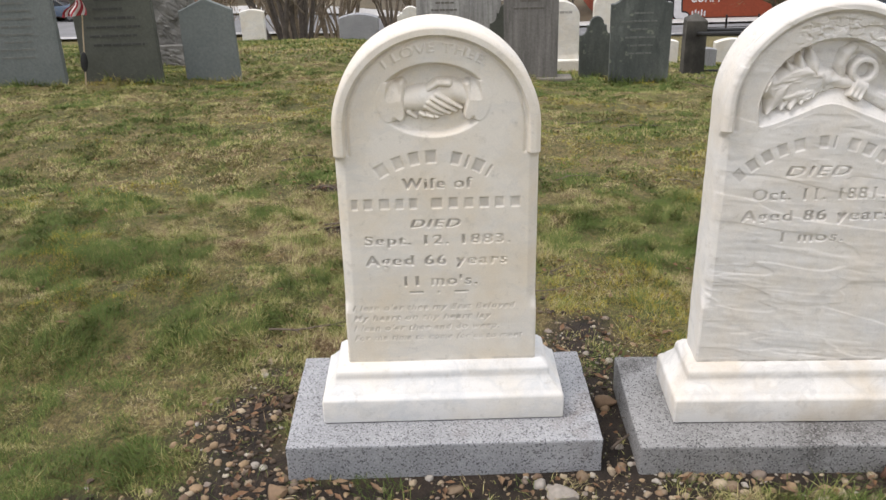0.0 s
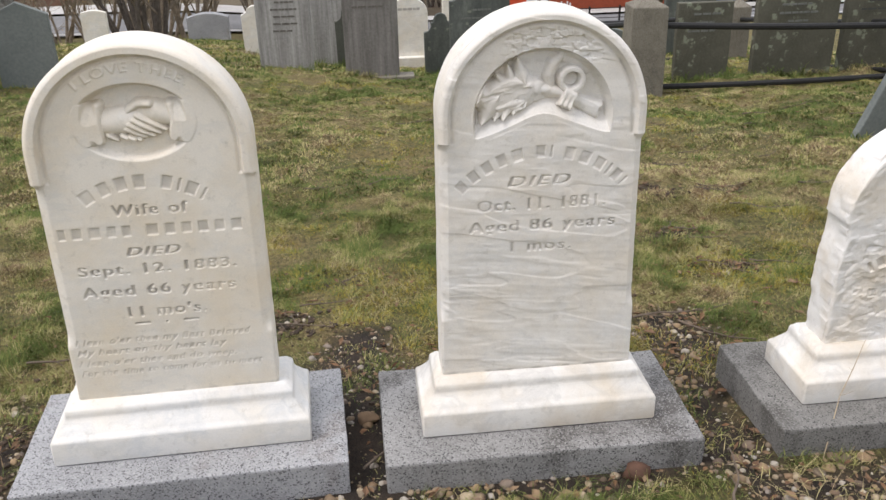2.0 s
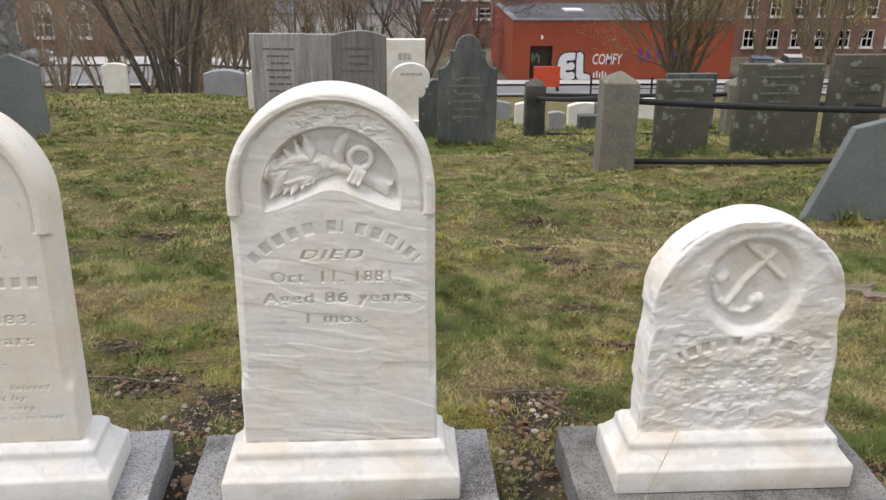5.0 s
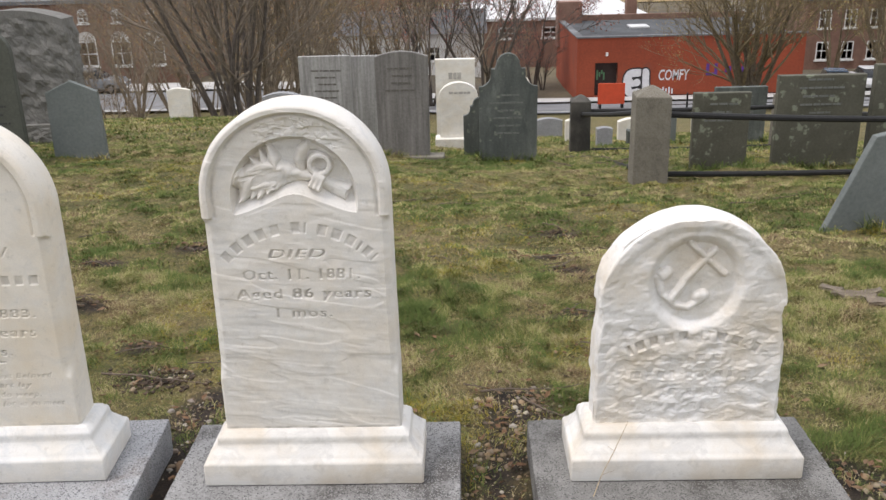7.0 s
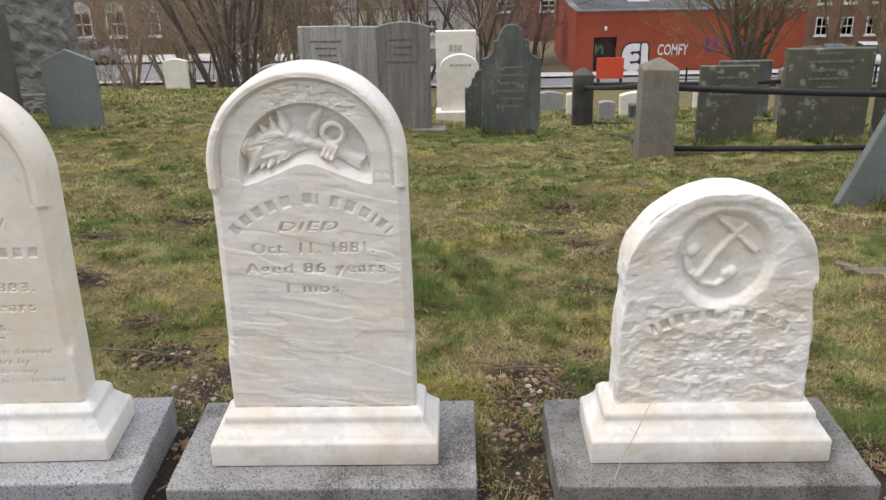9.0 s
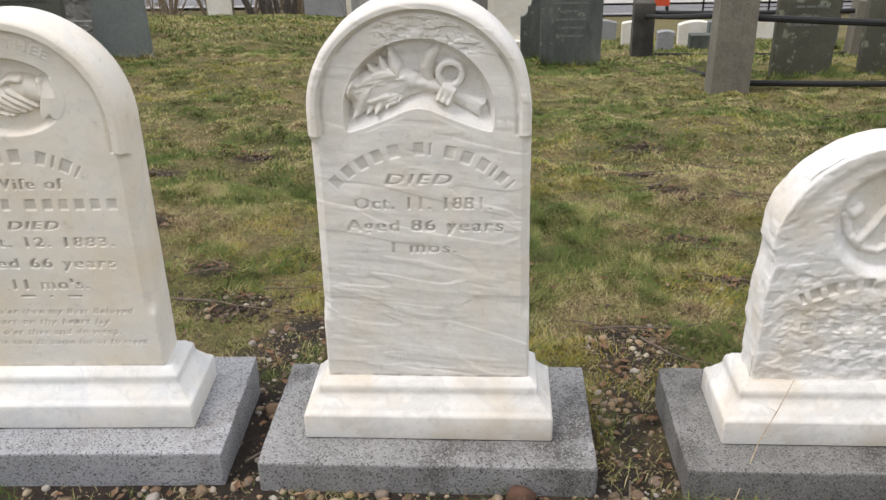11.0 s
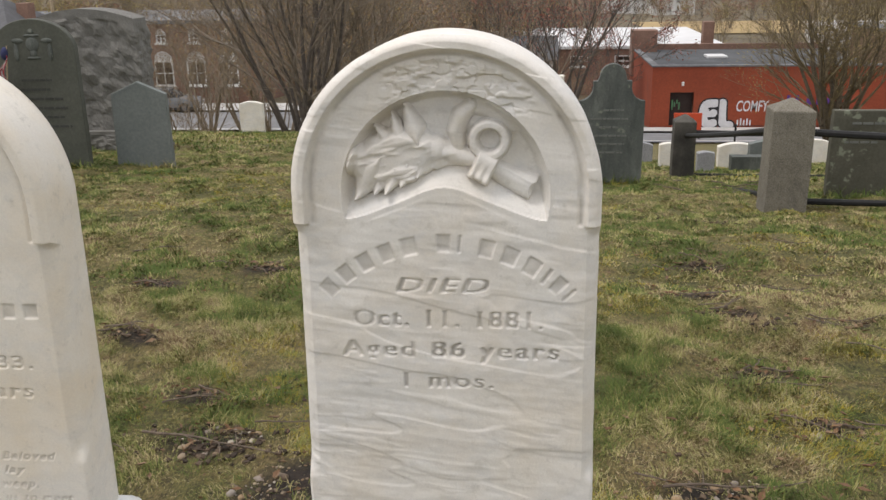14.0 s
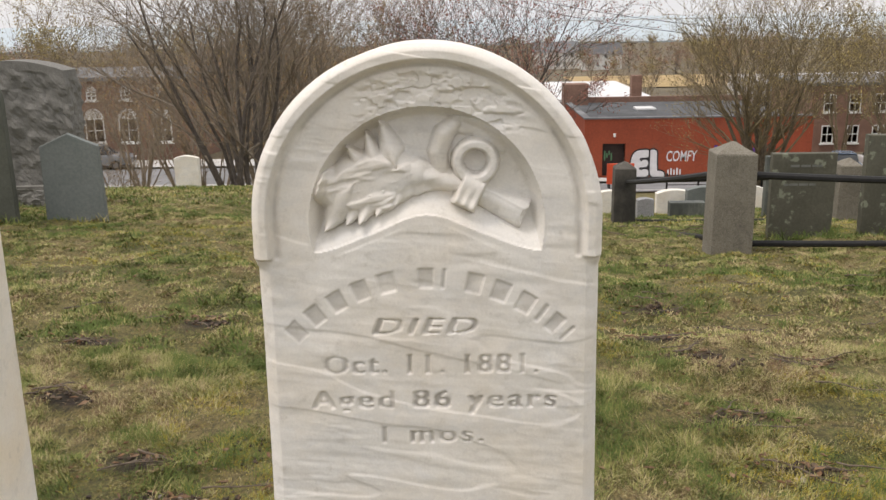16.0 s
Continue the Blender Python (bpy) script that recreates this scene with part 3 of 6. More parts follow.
def carve(raster, x0, z0, tris, centre, width, height, arc=0.0, weight=1.0):
    """Rasters a line of writing, fitted to its width and height, straight or round an arc whose foot is at centre."""
    lo, hi = tris.reshape(-1, 2).min(0), tris.reshape(-1, 2).max(0)
    p = tris.copy()
    p[..., 0] = (p[..., 0] - (lo[0] + hi[0]) / 2) * width / (hi[0] - lo[0])
    p[..., 1] = p[..., 1] * height / 0.72
    if arc:
        a, r = p[..., 0] / arc, arc + p[..., 1]
        p = np.stack([r * np.sin(a), r * np.cos(a) - arc], -1)
    p = (p + centre - (x0, z0)) / RES
    H, W = raster.shape
    for t in p:
        (ax, ay), (bx, by), (cx, cy) = t
        i0, i1 = max(0, int(min(ax, bx, cx))), min(W - 1, int(max(ax, bx, cx)) + 1)
        j0, j1 = max(0, int(min(ay, by, cy))), min(H - 1, int(max(ay, by, cy)) + 1)
        if i1 <= i0 or j1 <= j0:
            continue
        X, Y = np.meshgrid(np.arange(i0, i1 + 1), np.arange(j0, j1 + 1))
        e1, e2, e3 = (bx - ax) * (Y - ay) - (by - ay) * (X - ax), (cx - bx) * (Y - by) - (cy - by) * (X - bx), (ax - cx) * (Y - cy) - (ay - cy) * (X - cx)
        inside = ((e1 >= 0) & (e2 >= 0) & (e3 >= 0)) | ((e1 <= 0) & (e2 <= 0) & (e3 <= 0))
        view = raster[j0:j1 + 1, i0:i1 + 1]
        view[inside] = np.maximum(view[inside], weight)


def engrave(raster, x0, z0, body, centre, width, height, arc=0.0, weight=1.0, shear=0.0):
    """Roman lettering: the built-in letters with upright strokes kept, level strokes thinned to hairlines, and small serifs at the ends of the stems."""
    plain = np.zeros_like(raster)
    carve(plain, x0, z0, text_triangles(body, shear), centre, width, height, arc)
    m = plain > 0.5
    thin = m & np.roll(m, 1, 0) & np.roll(m, -1, 0)
    reach = max(2, int(height / RES * 0.30))
    down, up = m.copy(), m.copy()
    for k in range(1, reach):
        down &= np.roll(m, k, 0)
        up &= np.roll(m, -k, 0)
    ends = (down & ~np.roll(m, -1, 0)) | (up & ~np.roll(m, 1, 0))
    ends |= np.roll(ends, 1, 0) & m | np.roll(ends, -1, 0) & m
    serif = ends.copy()
    for k in range(1, max(2, int(height / RES * 0.09))):
        serif |= np.roll(ends, k, 1) | np.roll(ends, -k, 1)
    raster[:] = np.maximum(raster, weight * np.maximum(thin, 0.8 * serif))


def soften(a, times):
    for _ in range(times):
        a = (a + np.roll(a, 1, 0) + np.roll(a, -1, 0) + np.roll(a, 1, 1) + np.roll(a, -1, 1)) / 5
    return a


def sampled(raster, x0, z0, x, z):
    fx, fz = np.clip((x - x0) / RES, 0, raster.shape[1] - 2), np.clip((z - z0) / RES, 0, raster.shape[0] - 2)
    i, j = fx.astype(int), fz.astype(int)
    u, v = fx - i, fz - j
    return (raster[j, i] * (1 - u) + raster[j, i + 1] * u) * (1 - v) + (raster[j + 1, i] * (1 - u) + raster[j + 1, i + 1] * u) * v


def ridge(x, z, pts, r, lift=1.0):
    """Height of a rounded bar along the points; r may taper from one end to the other."""
    best = np.zeros_like(x)
    rs = r if isinstance(r, list) else np.linspace(r[0], r[1], len(pts)) if isinstance(r, tuple) else np.full(len(pts), r)
    for (a, b), (ra, rb) in zip(zip(pts, pts[1:]), zip(rs, rs[1:])):
        dx, dz = b[0] - a[0], b[1] - a[1]
        t = np.clip(((x - a[0]) * dx + (z - a[1]) * dz) / (dx * dx + dz * dz + 1e-9), 0, 1)
        d = np.hypot(x - a[0] - t * dx, z - a[1] - t * dz)
        rr = ra + (rb - ra) * t
        best = np.maximum(best, np.sqrt(np.maximum(rr * rr - d * d, 0)) * lift)
    return best


def tablet_mesh(name, half, z0, zs, radius, relief, thick, rows=(430, 260), cols=330, rough_edge=0.0, rise=1.0):
    """A slab with an arched top: its front carries the relief as real depth. half(z) gives the half width below the arch's spring."""
    zlow = np.linspace(z0, zs, rows[0], endpoint=False)
    th = np.linspace(0, radians(89.2), rows[1])
    z = np.concatenate([zlow, zs + radius * rise * np.sin(th)])
    hw = np.concatenate([half(zlow), radius * np.cos(th)])
    s = np.linspace(-1, 1, cols)
    s = np.sign(s) * (1 - (1 - abs(s)) ** 1.12)
    X, Z = hw[:, None] * s[None, :], np.repeat(z[:, None], cols, 1)
    X0, Z0 = X, Z
    if rough_edge:
        X = X + rough_edge * (0.6 * fbm(Z * 7 + np.sign(X) * 7, Z * 4, 4, 4) + 0.4 * smoothstep(0.35, 0.6, fbm(Z * 31 + np.sign(X) * 3, Z * 9, 4, 6)) - 0.55) * 0.42 * abs(s)[None, :] ** 3
        Z = Z + rough_edge * 0.8 * (fbm(X * 20, Z * 0 + 2, 3, 14) - 0.5) * smoothstep(zs, zs + radius, Z)
    edge = np.where(Z > zs, radius - np.hypot(X, (Z - zs) / rise), hw[:, None] - abs(X))
    h, shade_and_dirt = relief(X, Z, edge)
    r = 0.007
    k = np.clip(edge, 0, r)
    h = h - (r - np.sqrt(np.maximum(r * r - (r - k) ** 2, 0)))
    n, c = X.shape
    front = np.stack([X, -h, Z], -1).reshape(-1, 3)
    q = (np.arange(n - 1)[:, None] * c + np.arange(c - 1)[None, :]).ravel()
    faces = np.stack([q, q + 1, q + c + 1, q + c], 1).tolist()
    ring = [i * c for i in range(n)] + [(n - 1) * c + j for j in range(1, c)] + [i * c + c - 1 for i in range(n - 2, -1, -1)]
    verts = front.tolist()
    last = ring
    fx, fz = front[ring][:, 0], front[ring][:, 2]
    ex, ez = fx - X0.ravel()[ring], fz - Z0.ravel()[ring]
    for y, inset in [(thick * t, 0.0) for t in ((0.36, 0.48, 0.60, 0.72, 0.84) if rough_edge else (0.45, 0.88))] + [(thick - 0.004, 0.001), (thick, 0.006)]:
        m = 1 - inset / max(radius, 0.01)
        wob = rough_edge * 0.45 * (fbm(fz * 17 + fx * 9, fz * 6 + y * 55, 3, 41) - 0.5) if rough_edge else 0 * fx
        gone = min(1.0, y * 22)
        up = np.clip((fz - zs) / radius, 0, 1)
        x = (fx - ex * gone) * m + np.sign(fx) * wob * np.sqrt(1 - up * up)
        zz = np.where(fz > zs, zs + (fz - zs) * m, fz) - ez * gone + wob * up
        start = len(verts)
        verts += np.stack([x, 0 * x + y, zz], 1).tolist()
        cur = list(range(start, start + len(ring)))
        faces += [(last[k], cur[k], cur[k + 1], last[k + 1]) for k in range(len(ring) - 1)]
        last = cur
    faces.append(tuple(last[::-1]))
    me = mesh_of(name, verts, faces)
    # how far each front vertex is darkened: painted lettering shade, and dirt
    att = me.attributes.new("shade_and_dirt", "FLOAT", "POINT")
    att.data.foreach_set("value", np.concatenate([shade_and_dirt.ravel(), np.zeros(len(verts) - shade_and_dirt.size)]).astype(np.float32))
    me.shade_smooth()
    me.set_sharp_from_angle(angle=radians(50))
    return me


def stepped_base(levels, depth):
    """Marble base: rectangles stacked by (height, half width); the depth follows the width."""
    bm = bmesh.new()
    loops = []
    w0 = levels[0][1]
    for z, w in levels:
        d = depth - (w0 - w)
        c = 0.004
        pts = [(-w + c, -d), (w - c, -d), (w, -d + c), (w, d - c), (w - c, d), (-w + c, d), (-w, d - c), (-w, -d + c)]
        loops.append([bm.verts.new((x, y, z)) for x, y in pts])
    for a, b in zip(loops, loops[1:]):
        for k in range(8):
            bm.faces.new((a[k], a[(k + 1) % 8], b[(k + 1) % 8], b[k]))
    bm.faces.new(loops[-1])
    bm.faces.new(loops[0][::-1])
    return bm


def granite_block(w, d, z0, z1, seed):
    """Rough-sawn footing with slightly chipped arrises."""
    bm = one_box(-w, w, -d, d, z0, z1)
    bmesh.ops.bevel(bm, geom=list(bm.edges), offset=0.006, segments=2, affect="EDGES", profile=0.6)
    bmesh.ops.subdivide_edges(bm, edges=[e for e in bm.edges if e.calc_length() > 0.2], cuts=14, use_grid_fill=True)
    for v in bm.verts:
        p = v.co * 14 + Vector((seed, 0, 0))
        v.co += noise.noise_vector(p) * 0.0022
    return bm


def base_levels(z0, k):
    """The moulded steps of a base that starts at height z0; k is its half width."""
    lv = [(0.0, 0.0), (0.003, -0.001), (0.060, -0.001), (0.065, 0.001), (0.069, 0.005)]
    lv += [(0.070 + 0.040 * t, 0.007 + 0.027 * (t * t * (3 - 2 * t) * 0.55 + 0.45 * t ** 0.6)) for t in np.linspace(0.05, 1, 9)]
    lv += [(0.114, 0.0345), (0.124, 0.0355), (0.129, 0.038), (0.133, 0.043), (0.138, 0.046), (0.143, 0.054)]
    return [(z0 + z, k - w) for z, w in lv]


def inscription_a():
    x0, z0 = -0.28, 0.2
    line = np.zeros((int(0.95 / RES), int(0.56 / RES)))
    up = np.zeros_like(line)
    engrave(up, x0, z0, "I LOVE THEE.", (0, 1.036), 0.235, 0.021, 0.19)
    carve(line, x0, z0, bar_triangles([0.8, 0.7, 0.7, 0.7, 0, 0.65, 0.15, 0.7, 0.15]), (-0.010, 0.779), 0.262, 0.030, 0.23, 0.6)
    engrave(line, x0, z0, "Wife of", (-0.002, 0.716), 0.165, 0.026)
    carve(line, x0, z0, bar_triangles([0.5, 0.7, 0.8, 0.6, 0.6, 0, 0.85, 0.7, 0.7, 0.7, 0.7, 0.75]), (-0.006, 0.666), 0.40, 0.025, 0.0, 0.6)
    engrave(line, x0, z0, "DIED", (-0.008, 0.617), 0.120, 0.021, shear=0.25)
    engrave(line, x0, z0, "Sept. 12. 1883.", (-0.004, 0.573), 0.352, 0.024)
    engrave(line, x0, z0, "Aged 66 years", (-0.008, 0.518), 0.345, 0.026)
    engrave(line, x0, z0, "11 mo's.", (0.002, 0.462), 0.178, 0.026)
    for z, w, s, body in ((0.394, 0.405, 0.016, "I lean o'er thee my Best Beloved"), (0.366, 0.345, 0.016, "My heart on thy heart lay"),
                          (0.337, 0.365, 0.016, "I lean o'er thee and do weep."), (0.309, 0.425, 0.016, "For the time to come for us to meet")):
        carve(line, x0, z0, text_triangles(body, 0.3), ((w - 0.43) / 2 - 0.004, z), w, s, 0.0, 0.45)
    carve(line, x0, z0, bar_triangles([1.0, 0, 0.16, 0, 1.0]), (-0.003, 0.441), 0.145, 0.003)
    return soften(line, 2), soften(up, 2)


def relief_a(x, z, edge):
    line, up = inscription_a()
    h = np.zeros_like(x)
    # raised hood round the arch, with a groove beside it
    hood = smoothstep(0.798, 0.803, z)
    h += hood * (0.016 * smoothstep(0.030, 0.024, edge) - 0.004 * np.exp(-((edge - 0.034) / 0.004) ** 2))
    h -= hood * 0.006 * smoothstep(0.012, 0.0, edge)
    # hollow chamfers down the sides
    ch = smoothstep(0.385, 0.425, z) * smoothstep(0.800, 0.785, z)
    h -= ch * 0.024 * (1 - np.sqrt(np.clip(edge / 0.024, 0, 1)))
    # oval medallion, deeper above, with a clasp between two cuffs
    rho = np.hypot((x + 0.005) / 0.127, (z - 0.926) / 0.087)
    deep = 0.033 * smoothstep(1.0, 0.84, rho) * (0.50 + 0.50 * smoothstep(0.86, 0.97, z))
    figure = 0.028 * np.sqrt(np.clip(1 - (abs(z - 0.924) / 0.046) ** 2.5, 0, 1)) * smoothstep(0.066, 0.080, abs(x + 0.003)) * (1 + 0.12 * (fbm(x * 30, z * 60, 2, 66) - 0.5))
    for pts, r, k in ((((-0.082, 0.890), (-0.080, 0.928), (-0.077, 0.962)), 0.0115, 2.9), (((0.074, 0.890), (0.078, 0.925), (0.072, 0.958)), 0.0115, 2.9),
                      (((-0.066, 0.926), (-0.030, 0.929), (0.000, 0.931)), [0.026, 0.030, 0.024], 1.0), (((0.066, 0.936), (0.040, 0.944), (0.012, 0.946)), [0.024, 0.027, 0.020], 1.15),
                      (((0.030, 0.962), (0.006, 0.963), (-0.014, 0.950), (-0.025, 0.941)), [0.012, 0.011, 0.009, 0.007], 3.0),
                      (((0.002, 0.938), (0.030, 0.922), (0.057, 0.905)), [0.010, 0.009, 0.006], 3.3), (((-0.008, 0.930), (0.020, 0.913), (0.044, 0.899)), [0.010, 0.009, 0.006], 3.3),
                      (((-0.016, 0.921), (0.008, 0.905), (0.030, 0.894)), [0.010, 0.008, 0.006], 3.3), (((-0.024, 0.912), (-0.004, 0.899), (0.014, 0.891)), [0.009, 0.007, 0.005], 3.2),
                      (((-0.034, 0.896), (-0.026, 0.891)), 0.007, 3.0), (((-0.018, 0.892), (-0.010, 0.888)), 0.007, 3.2), (((-0.002, 0.888), (0.003, 0.886)), 0.006, 3.2), (((-0.062, 0.898), (-0.046, 0.886)), (0.008, 0.005), 2.4)):
        figure = np.maximum(figure, ridge(x, z, pts, r, k * 0.85))
    figure = np.minimum(figure, 0.036)
    h += np.where(rho < 1.06, np.minimum(-deep + figure * smoothstep(1.03, 0.95, rho), 0.001), 0)
    h -= 0.0050 * sampled(line, -0.28, 0.2, x, z) * (0.55 + 0.6 * fbm(x * 30, z * 30, 2, 6))
    h += 0.0032 * sampled(up, -0.28, 0.2, x, z)
    # dirt line along the hood groove, patchy darker line at the foot
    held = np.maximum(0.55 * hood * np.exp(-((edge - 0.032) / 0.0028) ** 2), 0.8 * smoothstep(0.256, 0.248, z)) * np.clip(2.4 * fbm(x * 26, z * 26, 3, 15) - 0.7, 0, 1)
    # letters also darkened in the colour, for shade in the cuts and some dirt
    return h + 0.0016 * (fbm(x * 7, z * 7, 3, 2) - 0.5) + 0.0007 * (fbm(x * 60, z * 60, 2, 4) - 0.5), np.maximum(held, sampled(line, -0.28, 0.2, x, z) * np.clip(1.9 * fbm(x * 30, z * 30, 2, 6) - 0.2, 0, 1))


def inscription_b():
    x0, z0 = -0.28, 0.2
    line = np.zeros((int(0.95 / RES), int(0.56 / RES)))
    carve(line, x0, z0, bar_triangles([0.7, 0.75, 0.75, 0.75, 0.8, 0, 0.7, 0.15, 0, 0.75, 0.8, 0.75, 0.2, 0.6, 0.15]), (0.0, 0.795), 0.410, 0.028, 0.25, 0.6)
    engrave(line, x0, z0, "DIED", (-0.006, 0.728), 0.148, 0.024, shear=0.25)
    engrave(line, x0, z0, "Oct. 11. 1881.", (0.002, 0.669), 0.302, 0.028)
    engrave(line, x0, z0, "Aged 86 years", (0.004, 0.616), 0.350, 0.027)
    engrave(line, x0, z0, "1 mos.", (0.002, 0.562), 0.145, 0.026)
    return soften(line, 2)


def relief_b(x, z, edge):
    line = inscription_b()
    h = np.zeros_like(x)
    hood = smoothstep(0.836, 0.841, z)
    h += hood * (0.013 * smoothstep(0.027, 0.020, edge) - 0.003 * np.exp(-((edge - 0.031) / 0.004) ** 2))
    h -= hood * 0.006 * smoothstep(0.012, 0.0, edge)
    ch = smoothstep(0.385, 0.425, z) * smoothstep(0.838, 0.820, z)
    h -= ch * 0.020 * (1 - np.sqrt(np.clip(edge / 0.020, 0, 1)))
    # half-round recess with a bound sheaf and a ring
    foot = 0.858 + 0.040 * np.exp(-(x / 0.075) ** 2) - 0.012 * smoothstep(0.08, 0.16, abs(x))
    inside = np.minimum(0.159 - np.hypot(x, z - 0.884), (z - foot) * 0.36)
    deep = 0.034 * smoothstep(-0.003, 0.015, inside)
    # a plump sheaf with ragged ears, bound at the neck
    f = np.minimum(ridge(x, z, ((-0.116, 0.928), (-0.094, 0.935), (-0.068, 0.942), (-0.045, 0.947), (-0.018, 0.947), (0.010, 0.945), (0.040, 0.938)), [0.036, 0.042, 0.044, 0.037, 0.027, 0.018, 0.014], 1.15), 0.036)
    f = np.maximum(f, ridge(x, z, ((0.000, 0.946), (0.045, 0.936)), (0.016, 0.013), 1.7))
    grain = fbm(x * 22 + 0.4 * np.sin(z * 60), (z - 0.25 * x) * 95, 3, 57)
    lobes = fbm((x + 0.3 * z) * 34, (z - 0.3 * x) * 46, 2, 59)
    f = np.where(f > 0.002, f - (0.0034 * smoothstep(0.34, 0.66, grain) + 0.0022 * smoothstep(0.35, 0.7, lobes)) * smoothstep(0.05, -0.02, x) * smoothstep(0, 0.02, f), f)
    for bx, bz, tx, tz, w, top_h in ((-0.044, 0.976, -0.060, 1.025, 0.020, 0.034), (-0.070, 0.974, -0.080, 1.011, 0.014, 0.031), (-0.086, 0.964, -0.107, 0.991, 0.015, 0.030), (-0.108, 0.925, -0.140, 0.874, 0.030, 0.035),
                              (-0.096, 0.912, -0.110, 0.882, 0.019, 0.032), (-0.080, 0.914, -0.092, 0.884, 0.019, 0.034), (-0.060, 0.922, -0.068, 0.895, 0.019, 0.032), (-0.040, 0.928, -0.042, 0.909, 0.017, 0.030)):
        ux, uz = tx - bx, tz - bz
        run = math.hypot(ux, uz)
        u = ((x - bx) * ux + (z - bz) * uz) / run ** 2
        v = abs((x - bx) * uz - (z - bz) * ux) / run
        wide = w * np.clip(1 - u, 0, 1) ** 0.7 * smoothstep(-0.4, 0.2, u)
        f = np.maximum(f, np.where((u > -0.4) & (u < 1), (top_h - 0.008 * u) * np.sqrt(np.clip(1 - (v / np.maximum(wide, 1e-5)) ** 2, 0, 1)), 0))
    # stalks, binding, bow and ring
    stalk = ridge(x, z, ((0.066, 0.925), (0.100, 0.908), (0.131, 0.894)), [0.015, 0.017, 0.020], 1.35)
    stalk -= 0.002 * smoothstep(0.4, 0.6, fbm((z + 0.5 * x) * 160, x * 12, 2, 31)) * (stalk > 0.004)
    stalk = np.where((x - 0.131) * 0.90 - (z - 0.894) * 0.44 > 0.004, 0, stalk)
    stalk -= 0.006 * smoothstep(0.012, 0.006, np.hypot(((x - 0.133) * 0.9 - (z - 0.893) * 0.44) * 2.6, (x - 0.133) * 0.44 + (z - 0.893) * 0.9))
    f = np.maximum(f, stalk)
    for pts, r, k in ((((0.020, 0.955), (0.016, 0.980), (0.024, 1.003), (0.040, 1.018)), [0.011, 0.014, 0.015, 0.011], 1.7), (((0.040, 1.016), (0.066, 1.012), (0.090, 0.996), (0.104, 0.982)), [0.013, 0.012, 0.012, 0.007], 0.9)):
        f = np.maximum(f, ridge(x, z, pts, r, k))
    along, across = (x - 0.059) * 0.90 - (z - 0.926) * 0.44, (x - 0.059) * 0.44 + (z - 0.926) * 0.90
    band = 0.035 * smoothstep(0.020, 0.014, abs(along)) * np.sqrt(np.clip(1 - (across / 0.0245) ** 4, 0, 1)) * (0.96 + 0.035 * np.cos(along * 520) * smoothstep(0.015, -0.015, across))
    f = np.maximum(f, band)
    ring = [(0.067 + 0.0245 * math.cos(a), 0.966 + 0.0245 * math.sin(a)) for a in np.linspace(0, 2 * math.pi, 20)]
    f = np.maximum(f, np.minimum(ridge(x, z, ring, 0.0088, 3.4), 0.027))
    f = np.minimum(f, 0.036)
    h += np.where(inside > 0, -deep + f * smoothstep(0.0, 0.006, inside) * 0.85, 0)
    h -= 0.0040 * sampled(line, -0.28, 0.2, x, z) * np.clip(1.7 * fbm(x * 22, z * 22, 2, 7) - 0.14 + 0.4 * smoothstep(0.70, 0.76, z), 0, 1)
    # sloping ripples where the bedding has worn
    slope = z + 0.10 * x
    worn = smoothstep(0.45, 0.75, fbm(x * 4, z * 9, 3, 19))
    ripple = fbm(x * 9, slope * 75, 3, 23)
    crease = fbm(x * 6 + 5, slope * 34, 4, 29)
    h += (0.0008 * (ripple - 0.5) + 0.0007 * worn * (smoothstep(0.46, 0.60, ripple) - 0.5) + 0.0009 * (smoothstep(0.52, 0.58, crease) - 0.5) * (0.25 + worn) + 0.0030 * (fbm(x * 20, z * 30, 3, 91) - 0.5) + 0.0010 * (smoothstep(0.50, 0.53, fbm(x * 3 + 2, (z + 0.20 * x) * 15, 3, 94)) - 0.5)) * np.where(inside > -0.004, 0.15, 1)
    upper = smoothstep(1.02, 1.05, z + 0.2 * abs(x)) * smoothstep(0.13, 0.08, abs(x - 0.02)) * smoothstep(0.03, 0.045, edge)
    h -= upper * (0.004 * smoothstep(0.42, 0.62, fbm(x * 34, z * 70, 3, 44)) + 0.0035 * smoothstep(0.45, 0.6, fbm(x * 70, z * 110, 2, 45)))
    # groove dirt under the hood, and a patchy darker foot
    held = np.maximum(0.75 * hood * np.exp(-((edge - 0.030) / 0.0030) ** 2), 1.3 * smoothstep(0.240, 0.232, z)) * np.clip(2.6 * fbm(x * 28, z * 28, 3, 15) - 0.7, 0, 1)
    # faint darker lines along the worn creases
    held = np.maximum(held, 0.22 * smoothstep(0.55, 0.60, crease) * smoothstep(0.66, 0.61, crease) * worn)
    # the cut letters get painted shade besides their depth, mixed with dirt
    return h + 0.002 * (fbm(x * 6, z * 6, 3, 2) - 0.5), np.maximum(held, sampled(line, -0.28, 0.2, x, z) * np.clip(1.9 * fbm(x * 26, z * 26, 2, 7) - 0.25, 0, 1))


